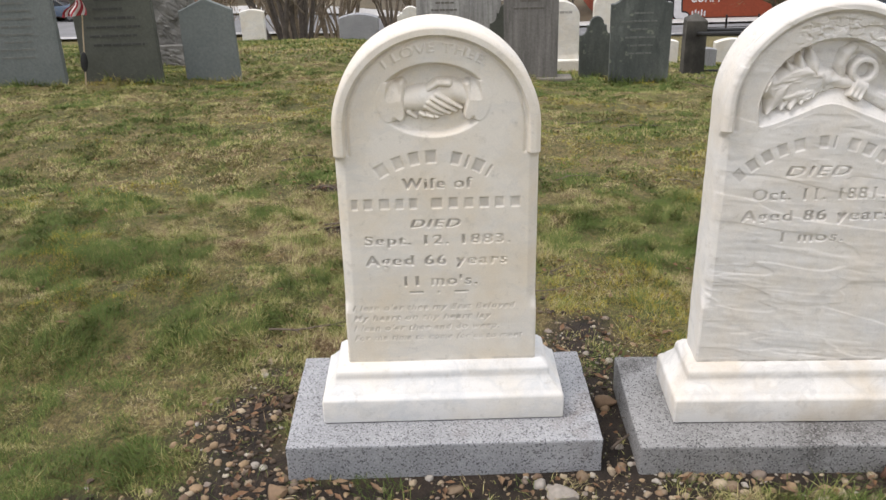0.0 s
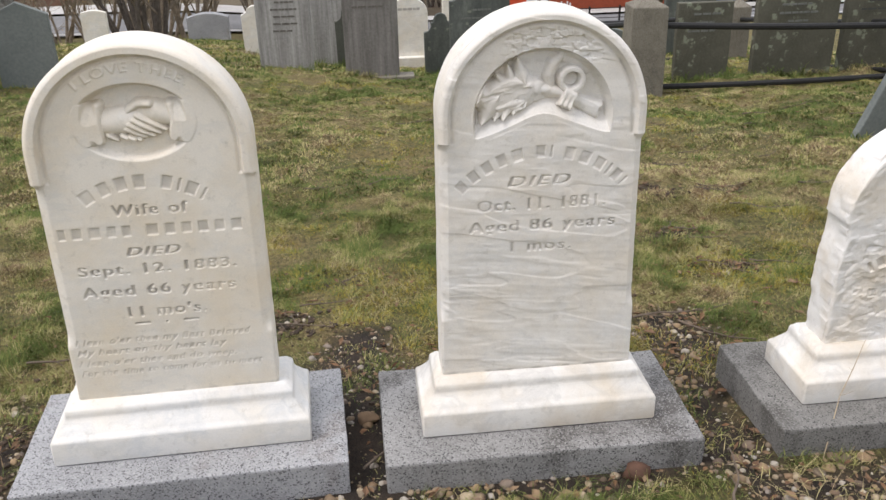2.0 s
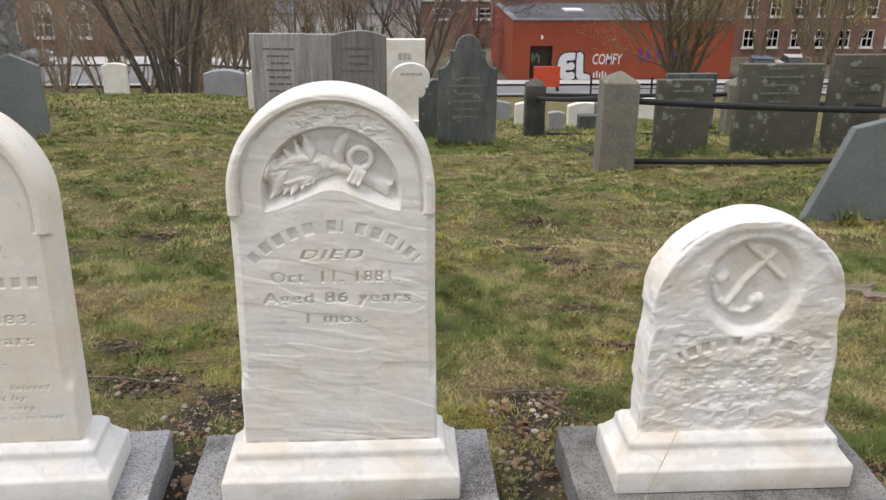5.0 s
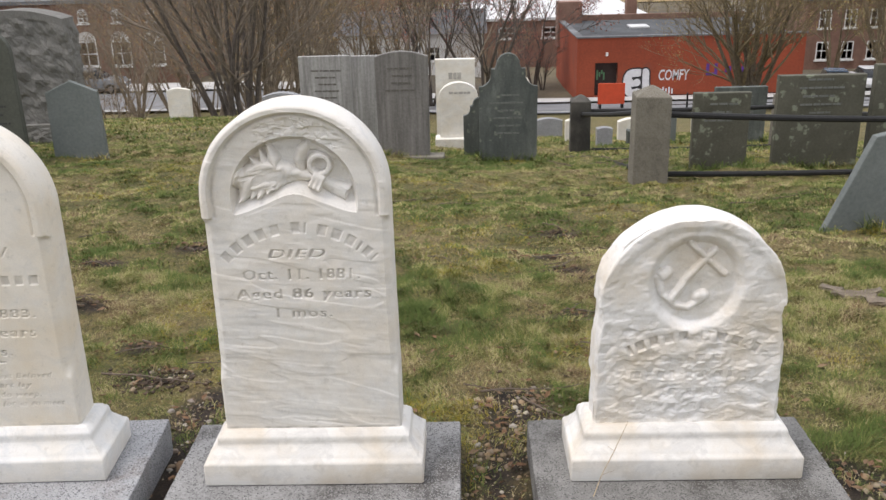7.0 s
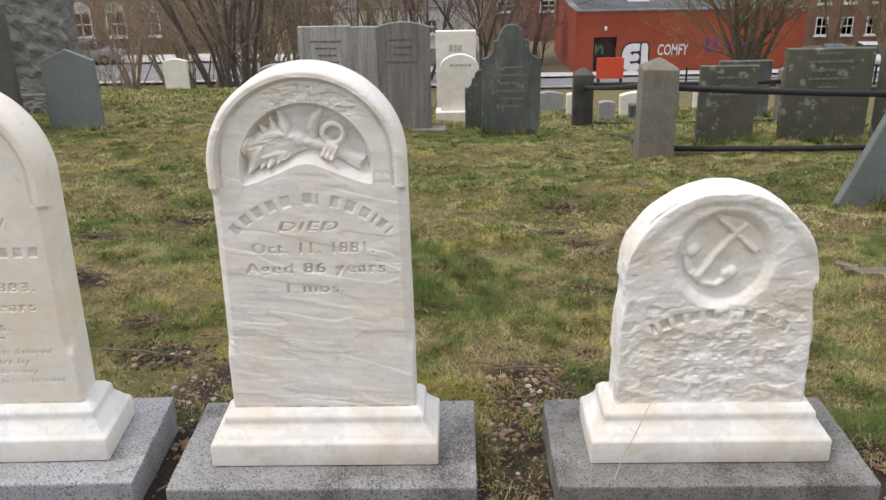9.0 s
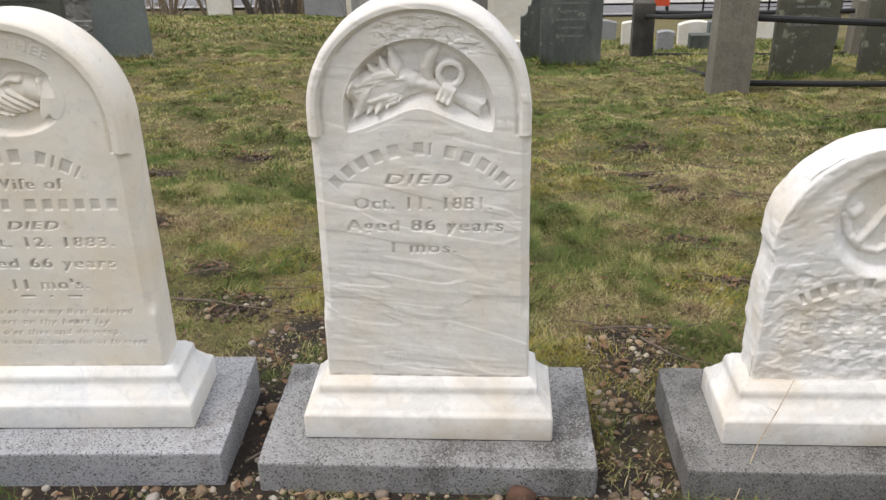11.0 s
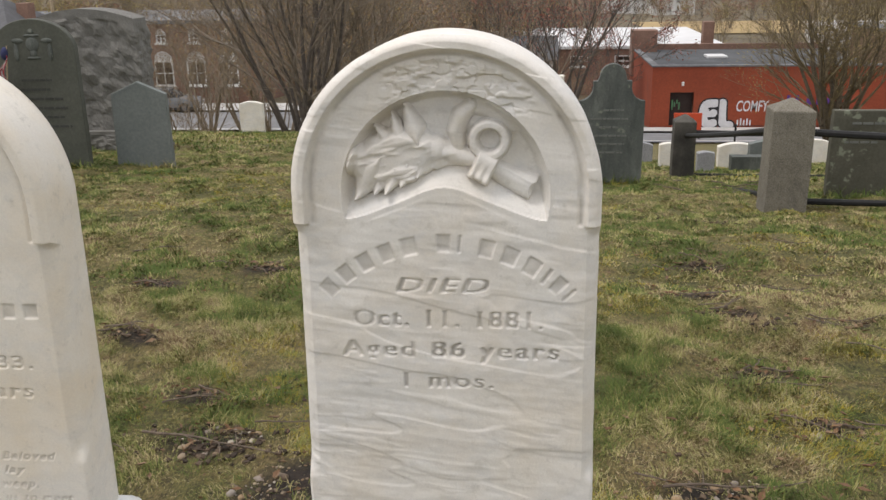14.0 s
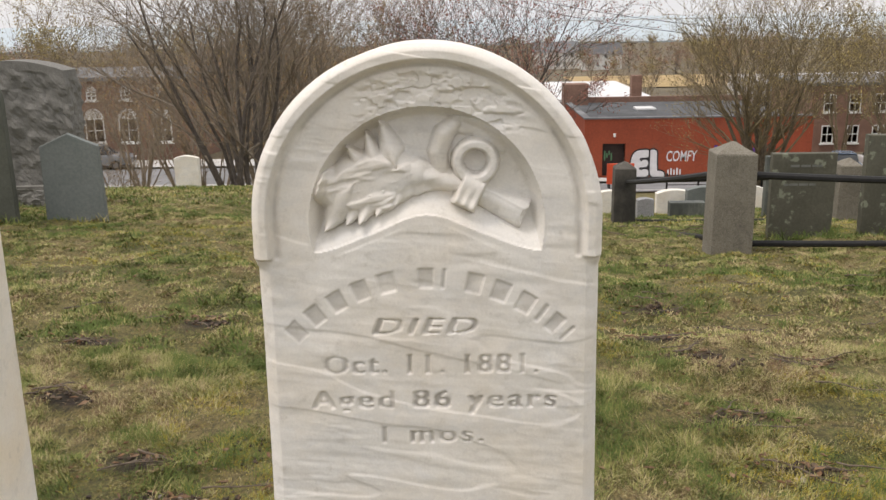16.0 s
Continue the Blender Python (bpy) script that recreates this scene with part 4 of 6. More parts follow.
def relief_c(x, z, edge):
    rho = np.hypot(x - 0.006, (z - 0.634) * 0.93)
    h = -0.024 * smoothstep(0.122, 0.100, rho) - 0.004 * np.exp(-((rho - 0.118) / 0.006) ** 2)
    f = np.zeros_like(x)
    for pts, r, k in ((((0.050, 0.722), (-0.010, 0.655), (-0.052, 0.590)), (0.009, 0.011), 1.2), (((-0.014, 0.742), (0.080, 0.655)), 0.009, 1.2),
                      (((-0.092, 0.648), (-0.078, 0.605), (-0.045, 0.570), (-0.010, 0.562), (0.020, 0.585)), (0.010, 0.010), 1.2), (((-0.078, 0.655), (-0.070, 0.66)), 0.018, 0.9), (((0.018, 0.590), (0.026, 0.596)), 0.018, 0.9)):
        f = np.maximum(f, ridge(x, z, pts, r, k))
    h += f * smoothstep(0.120, 0.10, rho) * (0.92 + 0.35 * (fbm(x * 40, z * 40, 2, 63) - 0.4))
    low = smoothstep(0.545, 0.49, z + 0.05 * (fbm(x * 9, z * 9, 2, 3) - 0.5)) * smoothstep(0.0, 0.03, edge)
    slant = fbm(x * 20 - z * 16, z * 30 + x * 16, 4, 33)
    h += low * (-0.003 + 0.0085 * (slant - 0.45)) + 0.0055 * (fbm(x * 16, z * 16, 4, 3) - 0.5) + 0.0016 * (1 + low) * (smoothstep(0.35, 0.65, fbm(x * 30 - z * 12, z * 44, 3, 77)) - 0.5)
    line = np.zeros((int(0.95 / RES), int(0.56 / RES)))
    carve(line, -0.28, 0.1, bar_triangles([0.3, 0.7, 0.7, 0.75, 0.7, 0, 0.75, 0.8, 0.75, 0.3, 0.6]), (0.01, 0.475), 0.345, 0.027, 0.36)
    for zz, w in ((0.412, 0.16), (0.362, 0.30), (0.312, 0.28), (0.268, 0.10)):
        carve(line, -0.28, 0.1, bar_triangles([0.7, 0.5, 0.5, 0.4, 0, 0.4, 0.5, 0, 0.5, 0.4, 0.5][:4 if w < 0.2 else 11]), (0.0, zz), w, 0.022, 0.0, 0.32)
    h -= 0.0090 * sampled(soften(line, 3), -0.28, 0.1, x, z) * np.clip(2.2 * fbm(x * 26, z * 26, 2, 71) - 0.35, 0, 1)
    band = smoothstep(0.60, 0.70, z) * 0.0045 * smoothstep(0.040, 0.020, edge + 0.014 * (fbm(x * 22, z * 22, 3, 52) - 0.5))
    # second value: shade and dirt painted patchily into the worn letters
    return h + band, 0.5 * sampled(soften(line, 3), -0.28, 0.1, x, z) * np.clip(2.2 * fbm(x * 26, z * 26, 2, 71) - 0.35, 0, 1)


def grave(x, yaw, tilt, tablet, tablet_mat, base_mat, footing_mat, half_base, half_foot, zf, label, captions):
    """A marble tablet on its moulded base and granite footing."""
    g = empty("headstone", pose(x, 2.0, 0, 0, tilt, yaw), label, "headstone", "marble graves in a row")
    part("granite_footing", granite_block(half_foot, 0.212, -0.16, zf, x * 7), footing_mat, g, captions[0])
    part("moulded_base", stepped_base(base_levels(zf + 0.003, half_base), 0.115), base_mat, g, captions[1], True)
    t = part("tablet", tablet, tablet_mat, g, captions[2])
    t.location = (0, -0.056, 0)
    return g


def half_a(z):
    return 0.2385 + 0 * z


def half_b(z):
    return 0.2415 - 0.0045 * smoothstep(0.25, 0.80, z)


def half_c(z):
    return 0.245 - 0.012 * np.exp(-((z - 0.535) / 0.05) ** 2) + 0 * z


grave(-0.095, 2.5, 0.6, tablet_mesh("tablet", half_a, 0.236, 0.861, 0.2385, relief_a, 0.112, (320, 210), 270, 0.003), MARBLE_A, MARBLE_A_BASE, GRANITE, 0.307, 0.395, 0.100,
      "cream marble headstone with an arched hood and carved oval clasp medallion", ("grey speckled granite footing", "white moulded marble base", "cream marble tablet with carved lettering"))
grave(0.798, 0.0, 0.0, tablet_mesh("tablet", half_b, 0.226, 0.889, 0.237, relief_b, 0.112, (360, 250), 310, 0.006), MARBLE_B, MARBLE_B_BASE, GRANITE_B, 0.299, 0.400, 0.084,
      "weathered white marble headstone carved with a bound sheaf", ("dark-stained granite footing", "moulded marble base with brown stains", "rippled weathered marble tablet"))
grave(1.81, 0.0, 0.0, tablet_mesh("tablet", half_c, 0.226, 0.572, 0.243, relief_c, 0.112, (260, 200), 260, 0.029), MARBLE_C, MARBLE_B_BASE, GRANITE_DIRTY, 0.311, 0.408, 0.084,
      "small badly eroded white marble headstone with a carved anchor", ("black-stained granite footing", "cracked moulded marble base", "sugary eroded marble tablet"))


# ---- older headstones round about ----
def outline(shape, w, h):
    """Front outline of a slab, from the lower left round to the lower right."""
    a = w / 2
    if shape == "flat":
        up = [(-a, h), (a, h)]
    elif shape == "bow":
        up = [(a * s, h - 0.10 * w * s * s) for s in np.linspace(-1, 1, 13)]
    elif shape == "gable":
        up = [(-a * 0.92, h - 0.20 * w), (0, h), (a * 0.92, h - 0.20 * w)]
    elif shape == "steep":
        up = [(-a, h - 0.38 * w), (0, h), (a, h - 0.38 * w)]
    elif shape == "round":
        up = [(a * math.cos(t), h - a * 0.72 + a * 0.72 * math.sin(t)) for t in np.linspace(math.pi, 0, 17)]
    elif shape == "tympanum":
        r = a * 0.40
        left = [(-a, h - 0.56 * w)] + [(-a + (a * 0.42) * math.sin(t), h - 0.36 * w - 0.20 * w * math.cos(t)) for t in np.linspace(0, math.pi / 2, 6)] + [(-a * 0.58, h - 0.26 * w), (-r * 1.12, h - 0.26 * w)]
        mid = [(r * math.cos(t), h - r + r * math.sin(t)) for t in np.linspace(math.pi, 0, 11)]
        up = left + mid + [(-x, z) for x, z in left[::-1]]
    elif shape == "shouldered":
        r = a * 0.62
        left = [(-a, h - 0.34 * w), (-a * 0.80, h - 0.30 * w), (-a * 0.74, h - 0.24 * w)]
        up = left + [(r * math.cos(t), h - r * 0.8 + r * 0.8 * math.sin(t)) for t in np.linspace(math.pi, 0, 11)] + [(-x, z) for x, z in left[::-1]]
    return [(-a * 0.98, -0.25)] + up + [(a * 0.98, -0.25)]


def slab_mesh(shape, w, h, thick, seed, wobble=0.004):
    bm = bmesh.new()
    f = bm.faces.new([bm.verts.new((x, -thick / 2, z)) for x, z in outline(shape, w, h)])
    r = bmesh.ops.extrude_face_region(bm, geom=[f])
    for v in r["geom"]:
        if isinstance(v, bmesh.types.BMVert):
            v.co.y += thick
    sharp = [e for e in bm.edges if abs(e.verts[0].co.y - e.verts[1].co.y) < 1e-5]
    bmesh.ops.bevel(bm, geom=sharp, offset=0.007, segments=2, affect="EDGES", profile=0.5)
    for v in bm.verts:
        v.co += noise.noise_vector(v.co * 5 + Vector((seed * 3.1, 0, 0))) * wobble
    return bm


def bars_mesh(rows, depth=0.0015):
    """Worn lines of writing as plain bars: (centre x, z, width, height)."""
    bm = bmesh.new()
    rnd = random.Random(len(rows) * 7 + 3)
    for cx, z, w, hgt in rows:
        x = cx - w / 2
        while x < cx + w / 2 - 0.01:
            k = min(rnd.uniform(0.03, 0.10), cx + w / 2 - x)
            box(bm, x, x + k * 0.86, -depth, depth, z - hgt / 2, z + hgt / 2)
            x += k
    return bm


STONE_FEET = [(-0.095, 2.0, 0.40, 0.21), (0.798, 2.0, 0.40, 0.21), (1.81, 2.0, 0.41, 0.21)]


def old_stone(shape, x, y, w, h, thick, mat, label, yaw=0.0, lean=0.0, tilt=0.0, lines=(), carve_mat=None, base=None, name="headstone", category="headstone", wobble=0.004, sink=0.0):
    g = empty(name, pose(x, y, gz(x, y) - sink, lean, tilt, yaw), label, category, "old gravestones on the hill")
    STONE_FEET.append((x, y, w / 2, thick / 2))
    part("slab", slab_mesh(shape, w, h, thick, x + y, wobble), mat, g)
    if lines:
        b = tagged(part("inscription", bars_mesh(lines), carve_mat or CARVING, g, "worn carved lines"), kind="stuff")
        b.location = (0, -thick / 2 - 0.001, 0)
    if base:
        part("plinth", one_box(-base[0], base[0], -base[1], base[1], -0.2, base[2], bevel=0.012), base[3], g, "plinth block")
    return g


def lines_for(w, z_top, count, pitch=0.075, hgt=0.018):
    rnd = random.Random(int(w * 1000) + count)
    return [(rnd.uniform(-0.03, 0.03), z_top - i * pitch, w * rnd.uniform(0.35, 0.78), hgt) for i in range(count)]


old_stone("gable", -2.29, 7.74, 0.50, 0.70, 0.06, SLATE_BLUE, "small blue-grey slate headstone with a gabled top", yaw=3)
urn_stone = old_stone("round", -3.02, 7.55, 0.68, 1.20, 0.07, SLATE, "tall grey-green slate headstone with a rounded top and carved urn", yaw=2, lines=lines_for(0.62, 0.72, 6), carve_mat=CARVING_DARK)
for piece, ax, az, aw, ah in (("urn_bowl", 0, 1.00, 0.055, 0.06), ("urn_foot", 0, 0.93, 0.03, 0.03), ("urn_base", 0, 0.895, 0.06, 0.012), ("urn_rim", 0, 1.07, 0.07, 0.012), ("urn_lid", 0, 1.10, 0.025, 0.022),
                              ("swag", -0.12, 1.03, 0.05, 0.02), ("swag", 0.12, 1.03, 0.05, 0.02), ("tassel", -0.14, 0.94, 0.02, 0.07), ("tassel", 0.14, 0.94, 0.02, 0.07)):
    bm = bmesh.new()
    bmesh.ops.create_uvsphere(bm, u_segments=14, v_segments=8, radius=1, matrix=Matrix.Translation((ax, -0.035, az)) @ Matrix.Diagonal((aw, 0.009, ah, 1)))
    part(piece, bm, SLATE_DARK, urn_stone, "", True)
old_stone("round", -3.86, 7.5, 0.70, 1.02, 0.07, SLATE_BLUE, "grey slate headstone covered in worn carved lines", yaw=4, lines=lines_for(0.62, 0.78, 9, 0.065), carve_mat=CARVING)
def rough_block(w, d, z0, z1, amp, seed, bow=0.0):
    """Quarry-faced block: broken faces with a dressed margin at the top."""
    bm = one_box(-w, w, -d, d, z0, z1)
    bmesh.ops.subdivide_edges(bm, edges=list(bm.edges), cuts=44, use_grid_fill=True)
    for v in bm.verts:
        p = v.co * 5.0 + Vector((seed, 0, 0))
        push = noise.fractal(p * 1.5, 0.7, 2.1, 5) * amp * 0.8 + noise.noise(p * 0.4) * amp * 0.8
        k = (v.co.z - z0) / (z1 - z0)
        fade = 0.25 if k > 0.93 else 1.0
        v.co += Vector((math.copysign(1, v.co.x) if abs(abs(v.co.x) - w) < 1e-4 else 0, math.copysign(1, v.co.y) if abs(abs(v.co.y) - d) < 1e-4 else 0, 0)) * push * fade
        v.co.z -= bow * (v.co.x / w) ** 2 * k
        v.co.x *= 1 - 0.06 * k
    return bm


monument = empty("monument", pose(-3.42, 9.3, gz(-3.42, 9.3), 0, 0, 2), "massive rough-faced grey granite monument on a quarried base", "monument", "old gravestones on the hill")
part("rough_base", rough_block(0.64, 0.25, -0.25, 0.22, 0.035, 5), ROUGH_GRANITE, monument, "quarried granite base block")
part("rough_die", rough_block(0.55, 0.16, 0.22, 1.40, 0.030, 9, 0.10), ROUGH_GRANITE, monument, "broken-faced granite block")
old_stone("round", -5.12, 10.3, 0.62, 0.98, 0.09, MARBLE_FAR, "white marble headstone with a rounded top")
old_stone("bow", -3.66, 15.0, 0.40, 0.53, 0.10, MARBLE_FAR, "small white marble headstone on the crest", wobble=0.002)
old_stone("bow", -1.88, 15.0, 0.66, 0.44, 0.18, GRANITE, "low grey granite marker with a curved top", sink=0.0)
old_stone("shouldered", -0.78, 11.6, 0.34, 0.62, 0.08, MARBLE_FAR, "little white marble headstone with rounded shoulders")
old_stone("flat", -0.30, 9.75, 0.58, 1.02, 0.07, SLATE_STREAK, "pale streaked slate headstone with a flat top", yaw=-3, lines=lines_for(0.48, 0.86, 7), carve_mat=CARVING_SOFT)
old_stone("flat", 0.08, 10.9, 0.56, 1.12, 0.07, SLATE_STREAK, "grey streaked slate headstone behind another", yaw=2)
old_stone("bow", 0.60, 9.05, 0.55, 1.12, 0.08, SLATE_BROWN, "brown stained slate headstone with a bowed top", yaw=-2, lines=lines_for(0.46, 0.95, 4), carve_mat=CARVING_SOFT, base=(0.42, 0.10, 0.03, GRANITE_POST))
old_stone("tympanum", 0.42, 10.9, 0.40, 0.80, 0.06, SLATE, "green-grey slate headstone with a rounded tympanum")
old_stone("flat", 1.12, 13.4, 0.60, 1.30, 0.14, MARBLE_FAR, "tall flat-topped white marble headstone", lines=((0.0, 1.05, 0.2, 0.10),), carve_mat=CARVING_MARBLE)
old_stone("round", 1.17, 12.0, 0.53, 0.92, 0.12, MARBLE_FAR, "white marble headstone with rounded top on a plinth", base=(0.33, 0.16, 0.16, MARBLE_FAR), lines=((0.02, 0.78, 0.30, 0.03),), carve_mat=CARVING_MARBLE)
old_stone("tympanum", 1.70, 9.05, 0.61, 1.13, 0.07, SLATE_DARK, "dark slate headstone with a shouldered tympanum top", yaw=1, lines=lines_for(0.46, 0.70, 6, 0.08), carve_mat=CARVING)
old_stone("tympanum", 1.42, 10.2, 0.38, 0.70, 0.06, SLATE_DARK, "small dark slate headstone with a rounded tympanum")
old_stone("round", 1.95, 12.6, 0.50, 1.06, 0.12, MARBLE_FAR, "white marble headstone half hidden by slate")
old_stone("flat", 3.57, 7.86, 0.51, 0.70, 0.07, SLATE_LICHEN, "lichen-spotted slate headstone inside the iron railing", yaw=-1, lines=lines_for(0.36, 0.60, 3), carve_mat=CARVING)
old_stone("flat", 4.46, 7.9, 0.78, 0.84, 0.08, SLATE_LICHEN, "broad lichened slate headstone inside the iron railing", lines=lines_for(0.55, 0.80, 5), carve_mat=CARVING)
old_stone("flat", 5.26, 7.95, 0.62, 0.92, 0.08, SLATE_LICHEN, "tall olive slate headstone inside the iron railing", lines=lines_for(0.46, 0.80, 4), carve_mat=CARVING_DARK)
old_stone("steep", 3.66, 4.90, 0.62, 0.78, 0.06, SLATE_BLUE, "leaning dark slate headstone with a gabled top", tilt=24, yaw=4, sink=0.05)
for sx, sy, sw, sh, sm, lab in ((2.98, 13.6, 0.30, 0.36, MARBLE_FAR, "small white marble footstone"), (3.22, 12.2, 0.22, 0.26, GRANITE, "small grey granite marker"), (3.86, 13.3, 0.52, 0.36, MARBLE_FAR, "low white marble marker beyond the railing"),
                               (4.16, 12.9, 0.46, 0.40, SLATE_BLUE, "grey polished granite marker beyond the railing"), (5.6, 15.5, 0.6, 0.4, MARBLE_FAR, "low pale marker on the slope"), (2.75, 15.5, 0.5, 0.35, GRANITE, "small granite marker on the slope")):
    old_stone("bow", sx, sy, sw, sh, 0.12, sm, lab)
old_stone("flat", 3.80, 12.35, 0.46, 0.20, 0.16, SLATE_DARK, "black polished granite marker beyond the railing", wobble=0.001)
old_stone("flat", 5.0, 11.9, 0.70, 0.78, 0.10, SLATE_DARK, "black slate headstone with pale writing beyond the railing", lines=lines_for(0.5, 0.66, 6), carve_mat=CARVING)


# ---- granite posts and iron railing ----
def granite_post(x, y, w, h, mat, label):
    bm = bmesh.new()
    a, b = w / 2, w / 2 * 1.05
    lv = [(-0.3, b), (h - 0.085, a), (h - 0.075, a * 0.97), (h, 0.008)]
    loops = [[bm.verts.new((sx * k, sy * k, z)) for sx, sy in ((-1, -1), (1, -1), (1, 1), (-1, 1))] for z, k in lv]
    for p, q in zip(loops, loops[1:]):
        for k in range(4):
            bm.faces.new((p[k], p[(k + 1) % 4], q[(k + 1) % 4], q[k]))
    bm.faces.new(loops[-1])
    bmesh.ops.subdivide_edges(bm, edges=[e for e in bm.edges if e.calc_length() > 0.12], cuts=4, use_grid_fill=True)
    for v in bm.verts:
        v.co += noise.noise_vector(v.co * 9 + Vector((x, y, 0))) * 0.006
    return top("fence_post", bm, mat, pose(x, y, gz(x, y), 0, 0, -3), label, "fence post", "granite fence posts")


granite_post(2.78, 7.13, 0.28, 0.80, GRANITE_POST, "square granite fence post with a pyramid top")
granite_post(2.70, 10.9, 0.24, 0.72, GRANITE_POST_DARK, "blackened granite fence post with a pyramid top")
granite_post(5.22, 7.10, 0.28, 0.74, GRANITE_POST, "square granite fence post with a pyramid top")
granite_post(5.25, 10.9, 0.24, 0.72, GRANITE_POST, "far granite fence post with a pyramid top")


def railing(a, b, za, zb, label):
    """Two iron bars between a pair of posts, with their brackets."""
    pa, pb = Vector((a[0], a[1], 0)), Vector((b[0], b[1], 0))
    g = empty("railing", Matrix.Translation((a[0], a[1], gz(*a))), label, "railing", "iron railings")
    for z0, z1, r in ((za[0], zb[0], 0.027), (za[1], zb[1], 0.024)):
        v, f = [], []
        pts = [pa.lerp(pb, t) - pa + Vector((0, 0, z0 + (z1 - z0) * t - gz(*a) - 0.012 * math.sin(math.pi * t))) for t in np.linspace(0, 1, 9)]
        tube(v, f, pts, [r] * 9, 8)
        part("rail", mesh_of("rail", v, f), BLACK_IRON, g, smooth=True)


railing((2.90, 7.13), (5.10, 7.10), (0.01, -0.50), (-0.075, -0.50), "black iron pipe rails between granite posts")
railing((2.72, 10.8), (2.78, 7.25), (-0.72, -1.22), (0.01, -0.50), "black iron pipe rails running down the slope")
railing((2.80, 10.9), (5.15, 10.9), (-0.70, -1.20), (-0.70, -1.20), "far black iron pipe rails between posts")
railing((5.25, 10.8), (5.22, 7.2), (-0.72, -1.22), (-0.075, -0.50), "side black iron pipe rails of the plot")


# ---- street and town below the hill ----
def drape(name, x0, x1, y0, y1, lift, mat, label, category):
    xs, ys = np.linspace(x0, x1, 60), np.linspace(y0, y1, 8)
    X, Y = np.meshgrid(xs, ys)
    co = np.stack([X.ravel(), Y.ravel(), (ground_z(X, Y) + lift).ravel()], 1)
    q = (np.arange(7)[:, None] * 60 + np.arange(59)[None, :]).ravel()
    me = mesh_of(name, co.tolist(), np.stack([q, q + 1, q + 61, q + 60], 1).tolist())
    me.shade_smooth()
    top(name, me, mat, Matrix(), label, category, kind="structure")


drape("road", -60, 90, 47.5, 56.0, 0.05, ASPHALT, "grey asphalt street below the graveyard", "road")
drape("pavement", -60, 90, 56.0, 59.9, 0.17, CONCRETE, "pale concrete pavement beside the street", "pavement")
drape("kerb", -60, 90, 46.6, 47.5, 0.15, CONCRETE, "pale concrete kerb strip along the street", "kerb")


def writing(body, mat, parent, name, x, y, z, width, height, offset=0.0, shear=0.0, lift=0.01):
    cu = bpy.data.curves.new(name, "FONT")
    cu.body, cu.size, cu.offset, cu.extrude, cu.shear, cu.resolution_u = body, 1.0, offset, 0.005, shear, 3
    ob = bpy.data.objects.new(name, cu)
    scene.collection.objects.link(ob)
    me = bpy.data.meshes.new_from_object(ob.evaluated_get(bpy.context.evaluated_depsgraph_get()))
    bpy.data.objects.remove(ob)
    bpy.data.curves.remove(cu)
    co = np.array([v.co for v in me.vertices])
    lo, hi = co.min(0), co.max(0)
    sx, sz = width / (hi[0] - lo[0]), height / (hi[1] - lo[1])
    for v in me.vertices:
        v.co = ((v.co.x - lo[0]) * sx, -lift - (v.co.z + 0.005), (v.co.y - lo[1]) * sz)
    ob = part(name, me, mat, parent)
    ob.location = (x, y, z)
    return ob


def window_part(parent, x, z, w, h, y=0.0, arched=False):
    """A white-framed window set into a wall: pane, frame, bars and sill."""
    bm = bmesh.new()
    t = 0.09
    for a in ((x - w / 2, x - w / 2 + t, z, z + h), (x + w / 2 - t, x + w / 2, z, z + h), (x - w / 2 + t, x + w / 2 - t, z, z + t), (x - w / 2 + t, x + w / 2 - t, z + h - t, z + h),
              (x - w / 2 + t, x + w / 2 - t, z + h * 0.5 - 0.04, z + h * 0.5 + 0.04), (x - 0.03, x + 0.03, z + t, z + h * 0.5 - 0.04), (x - 0.03, x + 0.03, z + h * 0.5 + 0.04, z + h - t)):
        box(bm, a[0], a[1], y - 0.05, y + 0.05, a[2], a[3])
    win = part("window", bm, WHITE_PAINT, parent, "white window frame")
    part("pane", one_box(x - w / 2 + 0.02, x + w / 2 - 0.02, y + 0.0, y + 0.02, z + 0.02, z + h - 0.02), GLASS_DARK, win)
    part("sill", one_box(x - w / 2 - 0.1, x + w / 2 + 0.1, y - 0.14, y + 0.02, z - 0.12, z), WHITE_PAINT, win)
    if arched:
        bm = bmesh.new()
        pts = [(x + w / 2 * math.cos(a), z + h + w / 2 * math.sin(a)) for a in np.linspace(0, math.pi, 13)]
        f = bm.faces.new([bm.verts.new((px, y - 0.03, pz)) for px, pz in pts])
        for v in bmesh.ops.extrude_face_region(bm, geom=[f])["geom"]:
            if isinstance(v, bmesh.types.BMVert):
                v.co.y += 0.06
        part("fanlight", bm, WHITE_PAINT, win)


